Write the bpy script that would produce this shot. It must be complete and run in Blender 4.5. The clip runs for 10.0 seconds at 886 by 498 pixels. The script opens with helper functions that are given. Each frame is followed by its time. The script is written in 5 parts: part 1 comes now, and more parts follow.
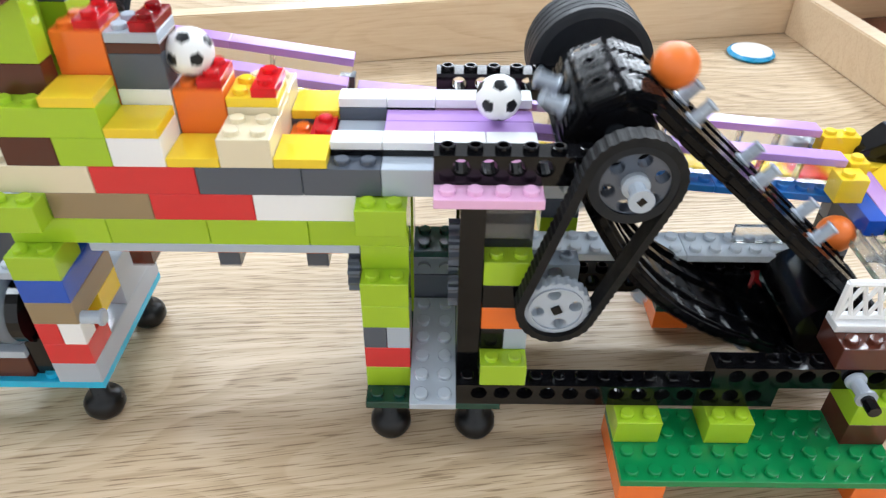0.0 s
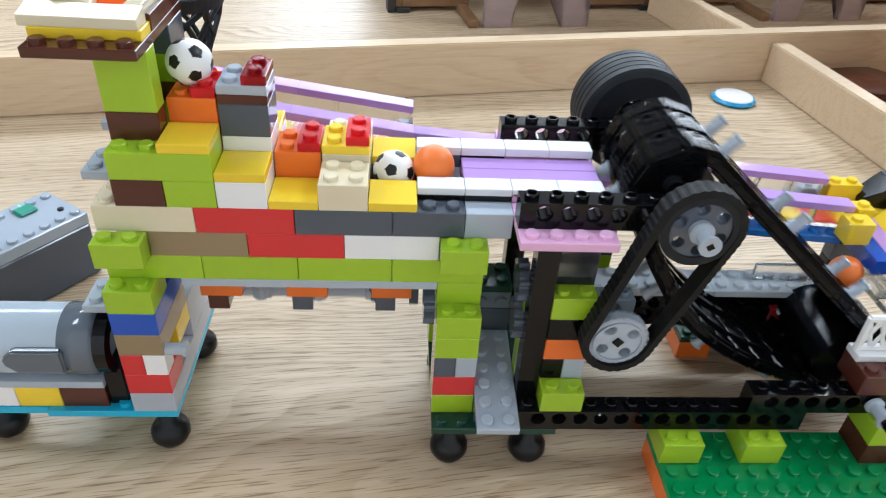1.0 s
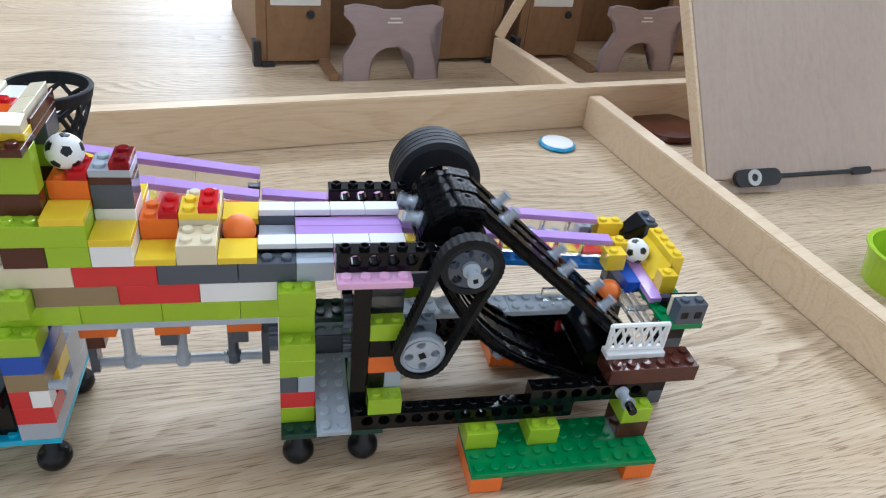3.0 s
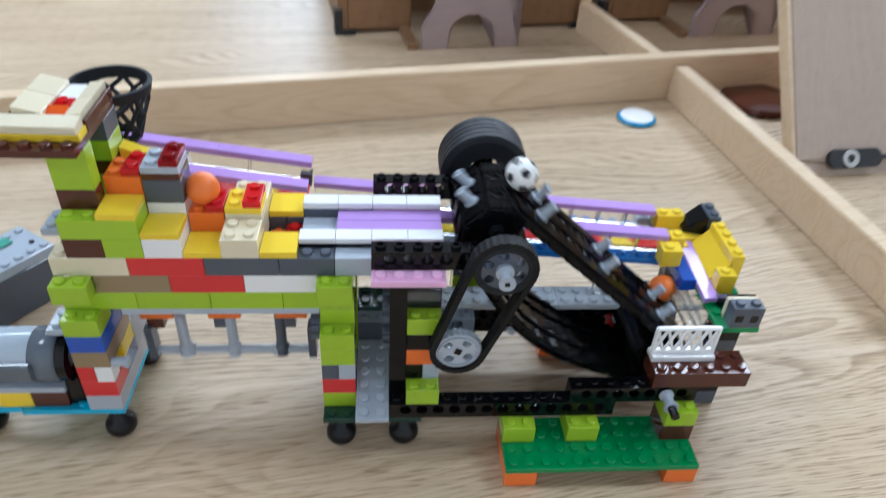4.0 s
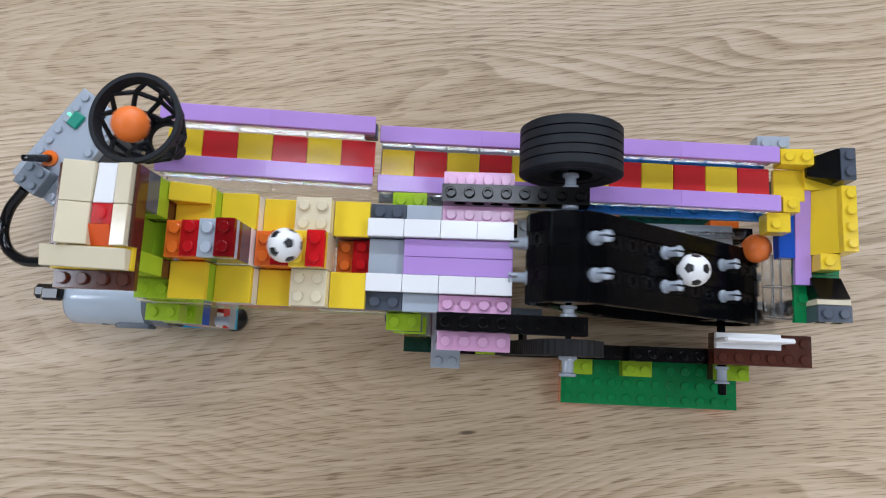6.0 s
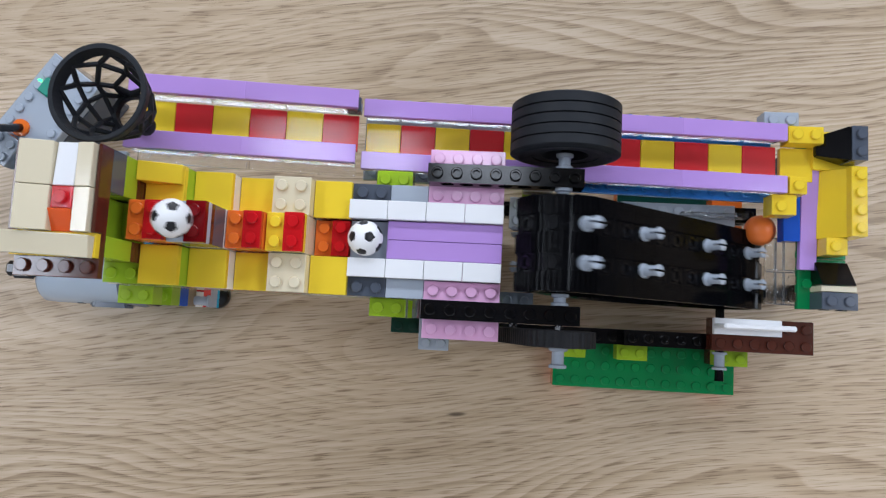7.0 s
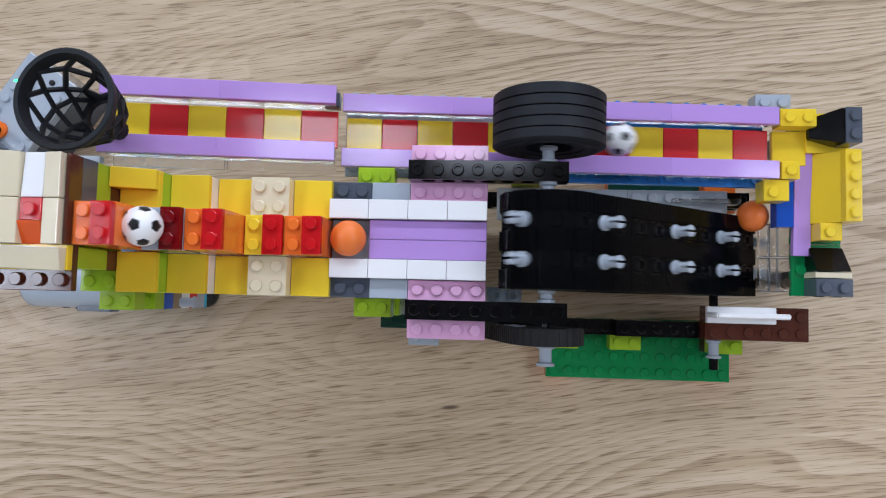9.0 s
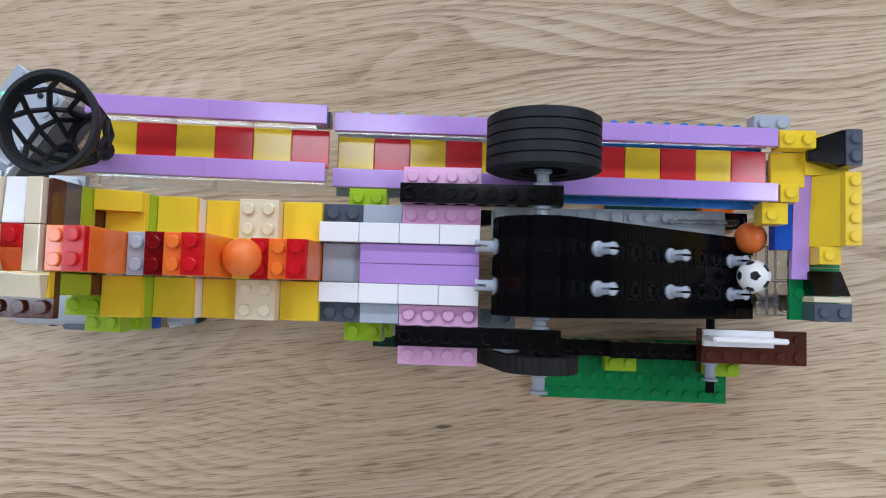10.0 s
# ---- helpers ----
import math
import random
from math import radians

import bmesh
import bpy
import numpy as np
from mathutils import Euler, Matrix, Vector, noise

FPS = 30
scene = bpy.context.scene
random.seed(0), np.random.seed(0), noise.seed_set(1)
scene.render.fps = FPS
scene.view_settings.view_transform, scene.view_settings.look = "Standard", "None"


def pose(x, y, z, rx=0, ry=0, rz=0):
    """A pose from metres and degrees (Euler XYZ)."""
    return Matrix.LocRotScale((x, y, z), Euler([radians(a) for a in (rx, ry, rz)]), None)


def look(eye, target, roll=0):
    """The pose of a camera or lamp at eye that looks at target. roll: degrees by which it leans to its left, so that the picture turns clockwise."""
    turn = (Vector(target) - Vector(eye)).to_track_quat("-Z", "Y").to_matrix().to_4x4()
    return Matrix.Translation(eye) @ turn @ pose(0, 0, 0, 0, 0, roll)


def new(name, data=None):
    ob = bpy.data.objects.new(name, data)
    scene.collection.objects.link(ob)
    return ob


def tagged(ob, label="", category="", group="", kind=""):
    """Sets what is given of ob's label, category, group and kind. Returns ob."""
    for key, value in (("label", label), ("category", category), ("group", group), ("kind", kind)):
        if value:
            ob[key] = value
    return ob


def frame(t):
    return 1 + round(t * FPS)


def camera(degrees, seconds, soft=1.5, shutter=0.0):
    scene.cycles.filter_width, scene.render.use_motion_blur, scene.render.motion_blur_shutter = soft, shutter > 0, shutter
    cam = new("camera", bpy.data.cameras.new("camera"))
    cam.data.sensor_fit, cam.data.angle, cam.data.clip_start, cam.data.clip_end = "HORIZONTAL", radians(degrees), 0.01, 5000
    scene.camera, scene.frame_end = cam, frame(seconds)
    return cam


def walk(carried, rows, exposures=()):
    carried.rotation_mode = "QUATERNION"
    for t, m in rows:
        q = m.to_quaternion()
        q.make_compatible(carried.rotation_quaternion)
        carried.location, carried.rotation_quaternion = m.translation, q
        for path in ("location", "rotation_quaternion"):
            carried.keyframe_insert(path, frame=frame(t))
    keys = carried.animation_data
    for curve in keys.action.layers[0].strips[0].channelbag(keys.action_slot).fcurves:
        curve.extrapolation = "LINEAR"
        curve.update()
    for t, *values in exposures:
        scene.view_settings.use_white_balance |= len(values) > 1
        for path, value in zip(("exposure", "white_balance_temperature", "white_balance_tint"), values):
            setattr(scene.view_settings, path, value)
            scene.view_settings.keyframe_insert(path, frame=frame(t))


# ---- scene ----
cam = camera(63.3, 10.0, soft=1.1, shutter=0.4)
EXPOSURES = [(0.0, 1.15, 6350, 10), (0.5, 0.95, 6300, 10), (1.0, 0.83, 6150, 9), (2.0, 0.7, 5900, 9), (2.5, 0.64, 5900, 10), (4.0, 0.6, 5800, 9),
             (4.5, 0.46, 5950, 12), (5.0, 0.3, 6050, 13), (5.5, 0.26, 6200, 14), (7.0, 0.2, 6150, 15), (10.0, 0.18, 6100, 16)]
PATH = [
    (0, (0.123, -0.185, 0.222), (0.123, 1.401, -0.995), 0.6),
    (0.5, (0.096, -0.192, 0.232), (0.185, 1.417, -0.953), 3.2),
    (1, (0.081, -0.198, 0.236), (0.214, 1.429, -0.919), 3.8),
    (1.5, (0.083, -0.224, 0.258), (0.303, 1.421, -0.859), 4.9),
    (2, (0.097, -0.251, 0.279), (0.411, 1.411, -0.789), 5.3),
    (2.5, (0.099, -0.255, 0.282), (0.511, 1.391, -0.777), 6.3),
    (2.7, (0.098, -0.257, 0.282), (0.534, 1.384, -0.774), 6.7),
    (3.8, (0.118, -0.256, 0.299), (0.381, 1.365, -0.843), 5.6),
    (4, (0.126, -0.249, 0.302), (0.286, 1.345, -0.894), 3.6),
    (4.2, (0.14, -0.215, 0.302), (0.228, 1.217, -1.091), 3.4),
    (4.5, (0.163, -0.13, 0.289), (0.008, 1.1, -1.281), -4.0),
    (5, (0.135, -0.053, 0.339), (-0.049, 0.48, -1.58), -13.6),
    (5.2, (0.129, -0.059, 0.38), (-0.015, 0.362, -1.57), -13.7),
    (5.5, (0.135, -0.049, 0.417), (0.008, 0.348, -1.539), -13.1),
    (5.7, (0.14, -0.037, 0.424), (0.007, 0.326, -1.538), -16.5),
    (6.8, (0.142, -0.007, 0.415), (0.036, 0.222, -1.569), -23.8),
    (7, (0.146, -0.008, 0.409), (0.022, 0.188, -1.577), -29.5),
    (7.5, (0.152, -0.008, 0.407), (0.02, 0.151, -1.582), -37.3),
    (8, (0.153, -0.001, 0.405), (0.013, 0.145, -1.585), -42.8),
    (8.5, (0.151, -0.001, 0.405), (0.014, 0.132, -1.586), -44.4),
    (9, (0.154, 0.002, 0.403), (0.019, 0.13, -1.588), -45.2),
    (9.5, (0.156, 0.007, 0.401), (0.028, 0.135, -1.59), -43.7),
    (10, (0.156, 0.013, 0.398), (0.025, 0.135, -1.594), -45.4),
]
walk(cam, [(t, look(eye, target, roll)) for t, eye, target, roll in PATH], EXPOSURES)


# ---- light ----
world = bpy.data.worlds.new("world")
scene.world = world
world.use_nodes = True
wbg = world.node_tree.nodes["Background"]
wbg.inputs["Color"].default_value = (0.93, 0.96, 1.0, 1)
wbg.inputs["Strength"].default_value = 0.3
scene.view_settings.exposure = 0.0


def overhead_light(x, y, power, sx, sy):
    lamp = bpy.data.lights.new("overhead_area_light", "AREA")
    lamp.shape, lamp.size, lamp.size_y, lamp.energy = "RECTANGLE", sx, sy, power
    lamp.color = (0.855, 0.95, 1.03)
    ob = new("overhead_area_light", lamp)
    ob.matrix_world = pose(x, y, 1.99)
    return ob


# small lamp placed from the glare on the lavender tiles
overhead_light(0.12, 0.48, 1.1, 0.26, 0.18)
# five unseen lamps added as soft overhead fill, clear of mirror reflections
for lx, ly in ((-1.6, 0.2), (1.8, 0.2), (-1.2, 1.8), (0.12, 1.8), (1.44, 1.8)):
    overhead_light(lx, ly, 16.0, 0.95, 0.5)

# daylight through the broad window in the north wall, which throws the soft shadows towards the viewer
north_light = bpy.data.lights.new("north_window_light", "AREA")
north_light.shape, north_light.size, north_light.size_y, north_light.energy = "RECTANGLE", 4.0, 1.5, 85.0
north_light.color = (0.87, 0.95, 1.03)
north_ob = new("north_window_light", north_light)
north_ob.matrix_world = pose(1.3, 4.02, 1.1, -90, 0, 0)

# ---- materials ----
U, ZL = 0.008, 10.1   # one stud in metres; the bottom course lies this many studs above the table


def node_mat(name):
    m = bpy.data.materials.new(name)
    m.use_nodes = True
    return m, m.node_tree.nodes, m.node_tree.links, m.node_tree.nodes["Principled BSDF"]


def plastic(name, col, rough=0.11, var=0.05, bump=0.06, scale=900):
    m, n, l, b = node_mat(name)
    noise_a = n.new("ShaderNodeTexNoise")
    noise_a.inputs["Scale"].default_value = 60
    noise_a.inputs["Detail"].default_value = 4
    tc = n.new("ShaderNodeTexCoord")
    l.new(tc.outputs["Object"], noise_a.inputs["Vector"])
    info = n.new("ShaderNodeObjectInfo")
    add = n.new("ShaderNodeMath")
    add.operation = "ADD"
    l.new(noise_a.outputs["Fac"], add.inputs[0])
    l.new(info.outputs["Random"], add.inputs[1])
    mr = n.new("ShaderNodeMapRange")
    mr.inputs["From Min"].default_value, mr.inputs["From Max"].default_value = 0.3, 1.7
    mr.inputs["To Min"].default_value, mr.inputs["To Max"].default_value = 1 - var, 1 + var
    l.new(add.outputs[0], mr.inputs["Value"])
    hs = n.new("ShaderNodeHueSaturation")
    hs.inputs["Color"].default_value = (*col, 1)
    l.new(mr.outputs["Result"], hs.inputs["Value"])
    l.new(hs.outputs["Color"], b.inputs["Base Color"])
    # light scuffs in the gloss
    noise_b = n.new("ShaderNodeTexNoise")
    noise_b.inputs["Scale"].default_value = 220
    noise_b.inputs["Detail"].default_value = 6
    l.new(tc.outputs["Object"], noise_b.inputs["Vector"])
    rr = n.new("ShaderNodeMapRange")
    rr.inputs["To Min"].default_value, rr.inputs["To Max"].default_value = rough * 0.7, rough * 1.5
    l.new(noise_b.outputs["Fac"], rr.inputs["Value"])
    l.new(rr.outputs["Result"], b.inputs["Roughness"])
    bp = n.new("ShaderNodeBump")
    bp.inputs["Strength"].default_value = bump
    bp.inputs["Distance"].default_value = 0.0004
    l.new(noise_a.outputs["Fac"], bp.inputs["Height"])
    l.new(bp.outputs["Normal"], b.inputs["Normal"])
    if col[1] < 0.02 and col[0] < 0.02:
        b.inputs["Specular IOR Level"].default_value = 0.32
    return m


def add_knot(m, x, y, rx, ry, turn):
    """A small dark knot in a wood surface, at x, y metres."""
    n, l = m.node_tree.nodes, m.node_tree.links
    b = n["Principled BSDF"]
    link = b.inputs["Base Color"].links[0]
    tc = n.new("ShaderNodeTexCoord")
    mp = n.new("ShaderNodeMapping")
    mp.vector_type = "TEXTURE"
    mp.inputs["Location"].default_value = (x, y, 0)
    mp.inputs["Rotation"].default_value = (0, 0, radians(turn))
    mp.inputs["Scale"].default_value = (rx, ry, 1)
    l.new(tc.outputs["Object"], mp.inputs["Vector"])
    g = n.new("ShaderNodeTexGradient")
    g.gradient_type = "SPHERICAL"
    l.new(mp.outputs["Vector"], g.inputs["Vector"])
    mr = n.new("ShaderNodeMapRange")
    mr.interpolation_type = "SMOOTHSTEP"
    mr.inputs["From Max"].default_value = 0.7
    mr.inputs["To Max"].default_value = 0.8
    l.new(g.outputs["Fac"], mr.inputs["Value"])
    mix = n.new("ShaderNodeMix")
    mix.data_type = "RGBA"
    l.new(mr.outputs["Result"], mix.inputs["Factor"])
    l.new(link.from_socket, mix.inputs["A"])
    mix.inputs["B"].default_value = (0.06, 0.035, 0.02, 1)
    l.new(mix.outputs["Result"], b.inputs["Base Color"])


def clear_plastic(name, col, rough=0.06, alpha=1.0, uneven=0.05):
    m, n, l, b = node_mat(name)
    b.inputs["Base Color"].default_value = (*col, 1)
    b.inputs["Transmission Weight"].default_value = alpha
    b.inputs["Roughness"].default_value = rough
    b.inputs["IOR"].default_value = 1.35
    noise_a = n.new("ShaderNodeTexNoise")
    noise_a.inputs["Scale"].default_value = 150
    bp = n.new("ShaderNodeBump")
    bp.inputs["Strength"].default_value = uneven
    bp.inputs["Distance"].default_value = 0.0004
    l.new(noise_a.outputs["Fac"], bp.inputs["Height"])
    l.new(bp.outputs["Normal"], b.inputs["Normal"])
    return m


def wood(name, dark, mid, light, stretch=(1.0, 8.0, 8.0), scale=5.0, rough=0.45, turn=0.0, rings=34.0, contrast=1.0, pores=1.1, lines=0.0):
    """Planed wood: growth rings from a warped slow field, fine pores and flecks along the grain."""
    m, n, l, b = node_mat(name)
    tc = n.new("ShaderNodeTexCoord")
    mp = n.new("ShaderNodeMapping")
    mp.vector_type = "TEXTURE"
    mp.inputs["Scale"].default_value = [1 / v for v in stretch]
    mp.inputs["Rotation"].default_value = (0, 0, radians(turn))
    l.new(tc.outputs["Object"], mp.inputs["Vector"])
    warp = n.new("ShaderNodeTexNoise")
    warp.inputs["Scale"].default_value = scale
    warp.inputs["Detail"].default_value = 2.0
    warp.inputs["Roughness"].default_value = 0.45
    warp.inputs["Distortion"].default_value = 0.6
    l.new(mp.outputs["Vector"], warp.inputs["Vector"])
    ring = n.new("ShaderNodeMath")
    ring.operation = "MULTIPLY"
    ring.inputs[1].default_value = rings
    l.new(warp.outputs["Fac"], ring.inputs[0])
    saw = n.new("ShaderNodeMath")
    saw.operation = "FRACT"
    sep = n.new("ShaderNodeSeparateXYZ")
    l.new(mp.outputs["Vector"], sep.inputs[0])
    across = n.new("ShaderNodeMath")
    across.operation = "MULTIPLY_ADD"
    across.inputs[1].default_value = lines
    l.new(sep.outputs["Y"], across.inputs[0])
    l.new(ring.outputs[0], across.inputs[2])
    l.new(across.outputs[0], saw.inputs[0])
    late = n.new("ShaderNodeMapRange")
    late.interpolation_type = "SMOOTHSTEP"
    late.inputs["From Min"].default_value, late.inputs["From Max"].default_value = 1.0, 0.45
    l.new(saw.outputs[0], late.inputs["Value"])
    edge = n.new("ShaderNodeMapRange")
    edge.interpolation_type = "SMOOTHSTEP"
    edge.inputs["From Min"].default_value, edge.inputs["From Max"].default_value = 0.0, 0.12
    l.new(saw.outputs[0], edge.inputs["Value"])
    band = n.new("ShaderNodeMath")
    band.operation = "MULTIPLY"
    l.new(late.outputs["Result"], band.inputs[0])
    l.new(edge.outputs["Result"], band.inputs[1])
    mp2 = n.new("ShaderNodeMapping")
    mp2.vector_type = "TEXTURE"
    mp2.inputs["Scale"].default_value = (1 / (stretch[0] * 12), 1 / (stretch[1] * 30), 1 / (stretch[2] * 30))
    mp2.inputs["Rotation"].default_value = (0, 0, radians(turn))
    l.new(tc.outputs["Object"], mp2.inputs["Vector"])
    pore = n.new("ShaderNodeTexNoise")
    pore.inputs["Scale"].default_value = 3.0
    pore.inputs["Detail"].default_value = 5
    pore.inputs["Roughness"].default_value = 0.65
    l.new(mp2.outputs["Vector"], pore.inputs["Vector"])
    mixf = n.new("ShaderNodeMath")
    mixf.operation = "MULTIPLY_ADD"
    mixf.inputs[1].default_value = 0.5 * contrast
    fade = n.new("ShaderNodeTexNoise")
    fade.inputs["Scale"].default_value = 6.0
    fade.inputs["Detail"].default_value = 2.0
    l.new(tc.outputs["Object"], fade.inputs["Vector"])
    faint = n.new("ShaderNodeMapRange")
    faint.inputs["From Min"].default_value, faint.inputs["From Max"].default_value = 0.36, 0.62
    faint.inputs["To Min"].default_value, faint.inputs["To Max"].default_value = 0.25, 1.15
    l.new(fade.outputs["Fac"], faint.inputs["Value"])
    soft = n.new("ShaderNodeMath")
    soft.operation = "SUBTRACT"
    soft.inputs[1].default_value = 0.45
    l.new(band.outputs[0], soft.inputs[0])
    vary = n.new("ShaderNodeMath")
    vary.operation = "MULTIPLY_ADD"
    vary.inputs[2].default_value = 0.45
    l.new(soft.outputs[0], vary.inputs[0])
    l.new(faint.outputs["Result"], vary.inputs[1])
    l.new(vary.outputs[0], mixf.inputs[0])
    half = n.new("ShaderNodeMath")
    half.operation = "MULTIPLY_ADD"
    half.inputs[1].default_value, half.inputs[2].default_value = pores, 0.37 - pores * 0.5
    l.new(pore.outputs["Fac"], half.inputs[0])
    l.new(half.outputs[0], mixf.inputs[2])
    ramp = n.new("ShaderNodeValToRGB")
    ramp.color_ramp.elements[0].position, ramp.color_ramp.elements[0].color = 0.15, (*dark, 1)
    ramp.color_ramp.elements[1].position, ramp.color_ramp.elements[1].color = 0.95, (*light, 1)
    e = ramp.color_ramp.elements.new(0.5)
    e.color = (*mid, 1)
    l.new(mixf.outputs[0], ramp.inputs["Fac"])
    big = n.new("ShaderNodeTexNoise")
    big.inputs["Scale"].default_value = 4.0
    big.inputs["Detail"].default_value = 3
    l.new(tc.outputs["Object"], big.inputs["Vector"])
    tone = n.new("ShaderNodeMapRange")
    tone.inputs["To Min"].default_value, tone.inputs["To Max"].default_value = 0.86, 1.14
    l.new(big.outputs["Fac"], tone.inputs["Value"])
    hs = n.new("ShaderNodeHueSaturation")
    l.new(ramp.outputs["Color"], hs.inputs["Color"])
    l.new(tone.outputs["Result"], hs.inputs["Value"])
    l.new(hs.outputs["Color"], b.inputs["Base Color"])
    b.inputs["Roughness"].default_value = rough
    bp = n.new("ShaderNodeBump")
    bp.inputs["Strength"].default_value = 0.15
    bp.inputs["Distance"].default_value = 0.0004
    l.new(mixf.outputs[0], bp.inputs["Height"])
    l.new(bp.outputs["Normal"], b.inputs["Normal"])
    return m


def oak_table(name, turn):
    """Oiled oak boards seen close: broad soft streaks, fine fibres, short dark pores and a few arched growth lines."""
    m, n, l, b = node_mat(name)

    def math_node(op, a, c, d=None):
        q = n.new("ShaderNodeMath")
        q.operation = op
        for i, v in enumerate((a, c, d)):
            if v is None:
                continue
            if isinstance(v, (int, float)):
                q.inputs[i].default_value = v
            else:
                l.new(v, q.inputs[i])
        return q.outputs[0]

    def ranged(v, lo, hi, to_lo, to_hi, smooth=True):
        q = n.new("ShaderNodeMapRange")
        q.interpolation_type = "SMOOTHSTEP" if smooth else "LINEAR"
        for key, val in (("From Min", lo), ("From Max", hi), ("To Min", to_lo), ("To Max", to_hi)):
            q.inputs[key].default_value = val
        l.new(v, q.inputs["Value"])
        return q.outputs["Result"]

    tc = n.new("ShaderNodeTexCoord")
    spin = n.new("ShaderNodeMapping")
    spin.vector_type = "TEXTURE"
    spin.inputs["Rotation"].default_value = (0, 0, radians(turn))
    l.new(tc.outputs["Object"], spin.inputs["Vector"])

    def grain(sx, sy, detail, rough, source):
        q = n.new("ShaderNodeMapping")
        q.inputs["Scale"].default_value = (sx, sy, 1.0)
        l.new(source, q.inputs["Vector"])
        t = n.new("ShaderNodeTexNoise")
        t.inputs["Scale"].default_value = 1.0
        t.inputs["Detail"].default_value = detail
        t.inputs["Roughness"].default_value = rough
        l.new(q.outputs["Vector"], t.inputs["Vector"])
        return t.outputs["Fac"]

    # the fibres wander gently to either side
    drift = grain(2.5, 6.0, 2.0, 0.5, spin.outputs["Vector"])
    sep = n.new("ShaderNodeSeparateXYZ")
    l.new(spin.outputs["Vector"], sep.inputs[0])
    comb = n.new("ShaderNodeCombineXYZ")
    l.new(sep.outputs["X"], comb.inputs["X"])
    l.new(math_node("MULTIPLY_ADD", drift, 0.035, sep.outputs["Y"]), comb.inputs["Y"])
    along = comb.outputs["Vector"]
    broad = grain(2.2, 45.0, 4.0, 0.6, along)
    fibre = grain(9.0, 330.0, 4.0, 0.65, along)
    pore = grain(55.0, 1300.0, 1.0, 0.5, along)
    # arched growth lines, strong in some places and gone in others
    field = grain(3.0, 11.0, 1.5, 0.4, along)
    lines = n.new("ShaderNodeSeparateXYZ")
    l.new(along, lines.inputs[0])
    saw = math_node("FRACT", math_node("MULTIPLY_ADD", lines.outputs["Y"], 210.0, math_node("MULTIPLY", field, 34.0)), 0.0)
    arch = math_node("MULTIPLY", ranged(saw, 0.0, 0.1, 0, 1), ranged(saw, 1.0, 0.25, 0, 1))
    where = ranged(grain(3.5, 9.0, 2.0, 0.5, tc.outputs["Object"]), 0.4, 0.66, 0.15, 0.44)
    arch = math_node("MULTIPLY", math_node("SUBTRACT", arch, 0.5), where)
    tone = math_node("MULTIPLY_ADD", math_node("SUBTRACT", broad, 0.5), 0.7, arch)
    tone = math_node("MULTIPLY_ADD", math_node("SUBTRACT", fibre, 0.5), 1.0, tone)
    pits = ranged(pore, 0.54, 0.68, 0.0, 0.42)
    tone = math_node("ADD", math_node("SUBTRACT", tone, pits), 0.6)
    ramp = n.new("ShaderNodeValToRGB")
    ramp.color_ramp.elements[0].position, ramp.color_ramp.elements[0].color = 0.12, (0.27, 0.18, 0.105, 1)
    ramp.color_ramp.elements[1].position, ramp.color_ramp.elements[1].color = 0.92, (0.66, 0.52, 0.37, 1)
    e = ramp.color_ramp.elements.new(0.5)
    e.color = (0.505, 0.366, 0.228, 1)
    l.new(tone, ramp.inputs["Fac"])
    big = grain(3.0, 4.0, 2.0, 0.5, tc.outputs["Object"])
    hs = n.new("ShaderNodeHueSaturation")
    l.new(ramp.outputs["Color"], hs.inputs["Color"])
    l.new(ranged(big, 0.25, 0.75, 0.88, 1.12, False), hs.inputs["Value"])
    l.new(hs.outputs["Color"], b.inputs["Base Color"])
    l.new(ranged(fibre, 0.3, 0.7, 0.46, 0.38, False), b.inputs["Roughness"])
    bp = n.new("ShaderNodeBump")
    bp.inputs["Strength"].default_value = 0.12
    bp.inputs["Distance"].default_value = 0.0003
    l.new(tone, bp.inputs["Height"])
    l.new(bp.outputs["Normal"], b.inputs["Normal"])
    return m


LIME = plastic("lime_plastic", (0.36, 0.55, 0.025))
YELLOW = plastic("yellow_plastic", (0.89, 0.63, 0.035))
ORANGE = plastic("orange_plastic", (0.87, 0.18, 0.025))
RED = plastic("red_plastic", (0.66, 0.03, 0.034))
TAN = plastic("tan_plastic", (0.76, 0.67, 0.48))
DTAN = plastic("dark_tan_plastic", (0.30, 0.215, 0.12))
WHITE = plastic("white_plastic", (0.86, 0.86, 0.87), var=0.02)
LGREY = plastic("light_grey_plastic", (0.42, 0.47, 0.54))
DGREY = plastic("dark_grey_plastic", (0.085, 0.10, 0.13))
BLACK = plastic("black_plastic", (0.004, 0.004, 0.005), rough=0.1)
BLACK.node_tree.nodes["Principled BSDF"].inputs["Specular IOR Level"].default_value = 0.32
TREADB = plastic("tread_black_plastic", (0.004, 0.004, 0.005), rough=0.1, bump=0.12)
TREADB.node_tree.nodes["Principled BSDF"].inputs["Specular IOR Level"].default_value = 0.15
BROWN = plastic("brown_plastic", (0.085, 0.022, 0.013))
# light grey raised in colour to carry the sky light on the far plates
LITGREY = plastic("sky_lit_grey_plastic", (0.62, 0.66, 0.70))
PINK = plastic("pink_plastic", (0.82, 0.46, 0.70))
LAV = plastic("lavender_plastic", (0.48, 0.285, 0.68))
BLUE = plastic("blue_plastic", (0.012, 0.085, 0.50))
BLUEC = plastic("mid_blue_plastic", (0.03, 0.20, 0.60))
AZURE = plastic("azure_plastic", (0.02, 0.42, 0.66))
GREEN = plastic("green_plastic", (0.006, 0.235, 0.068))
DGREEN = plastic("dark_green_plastic", (0.008, 0.05, 0.035))
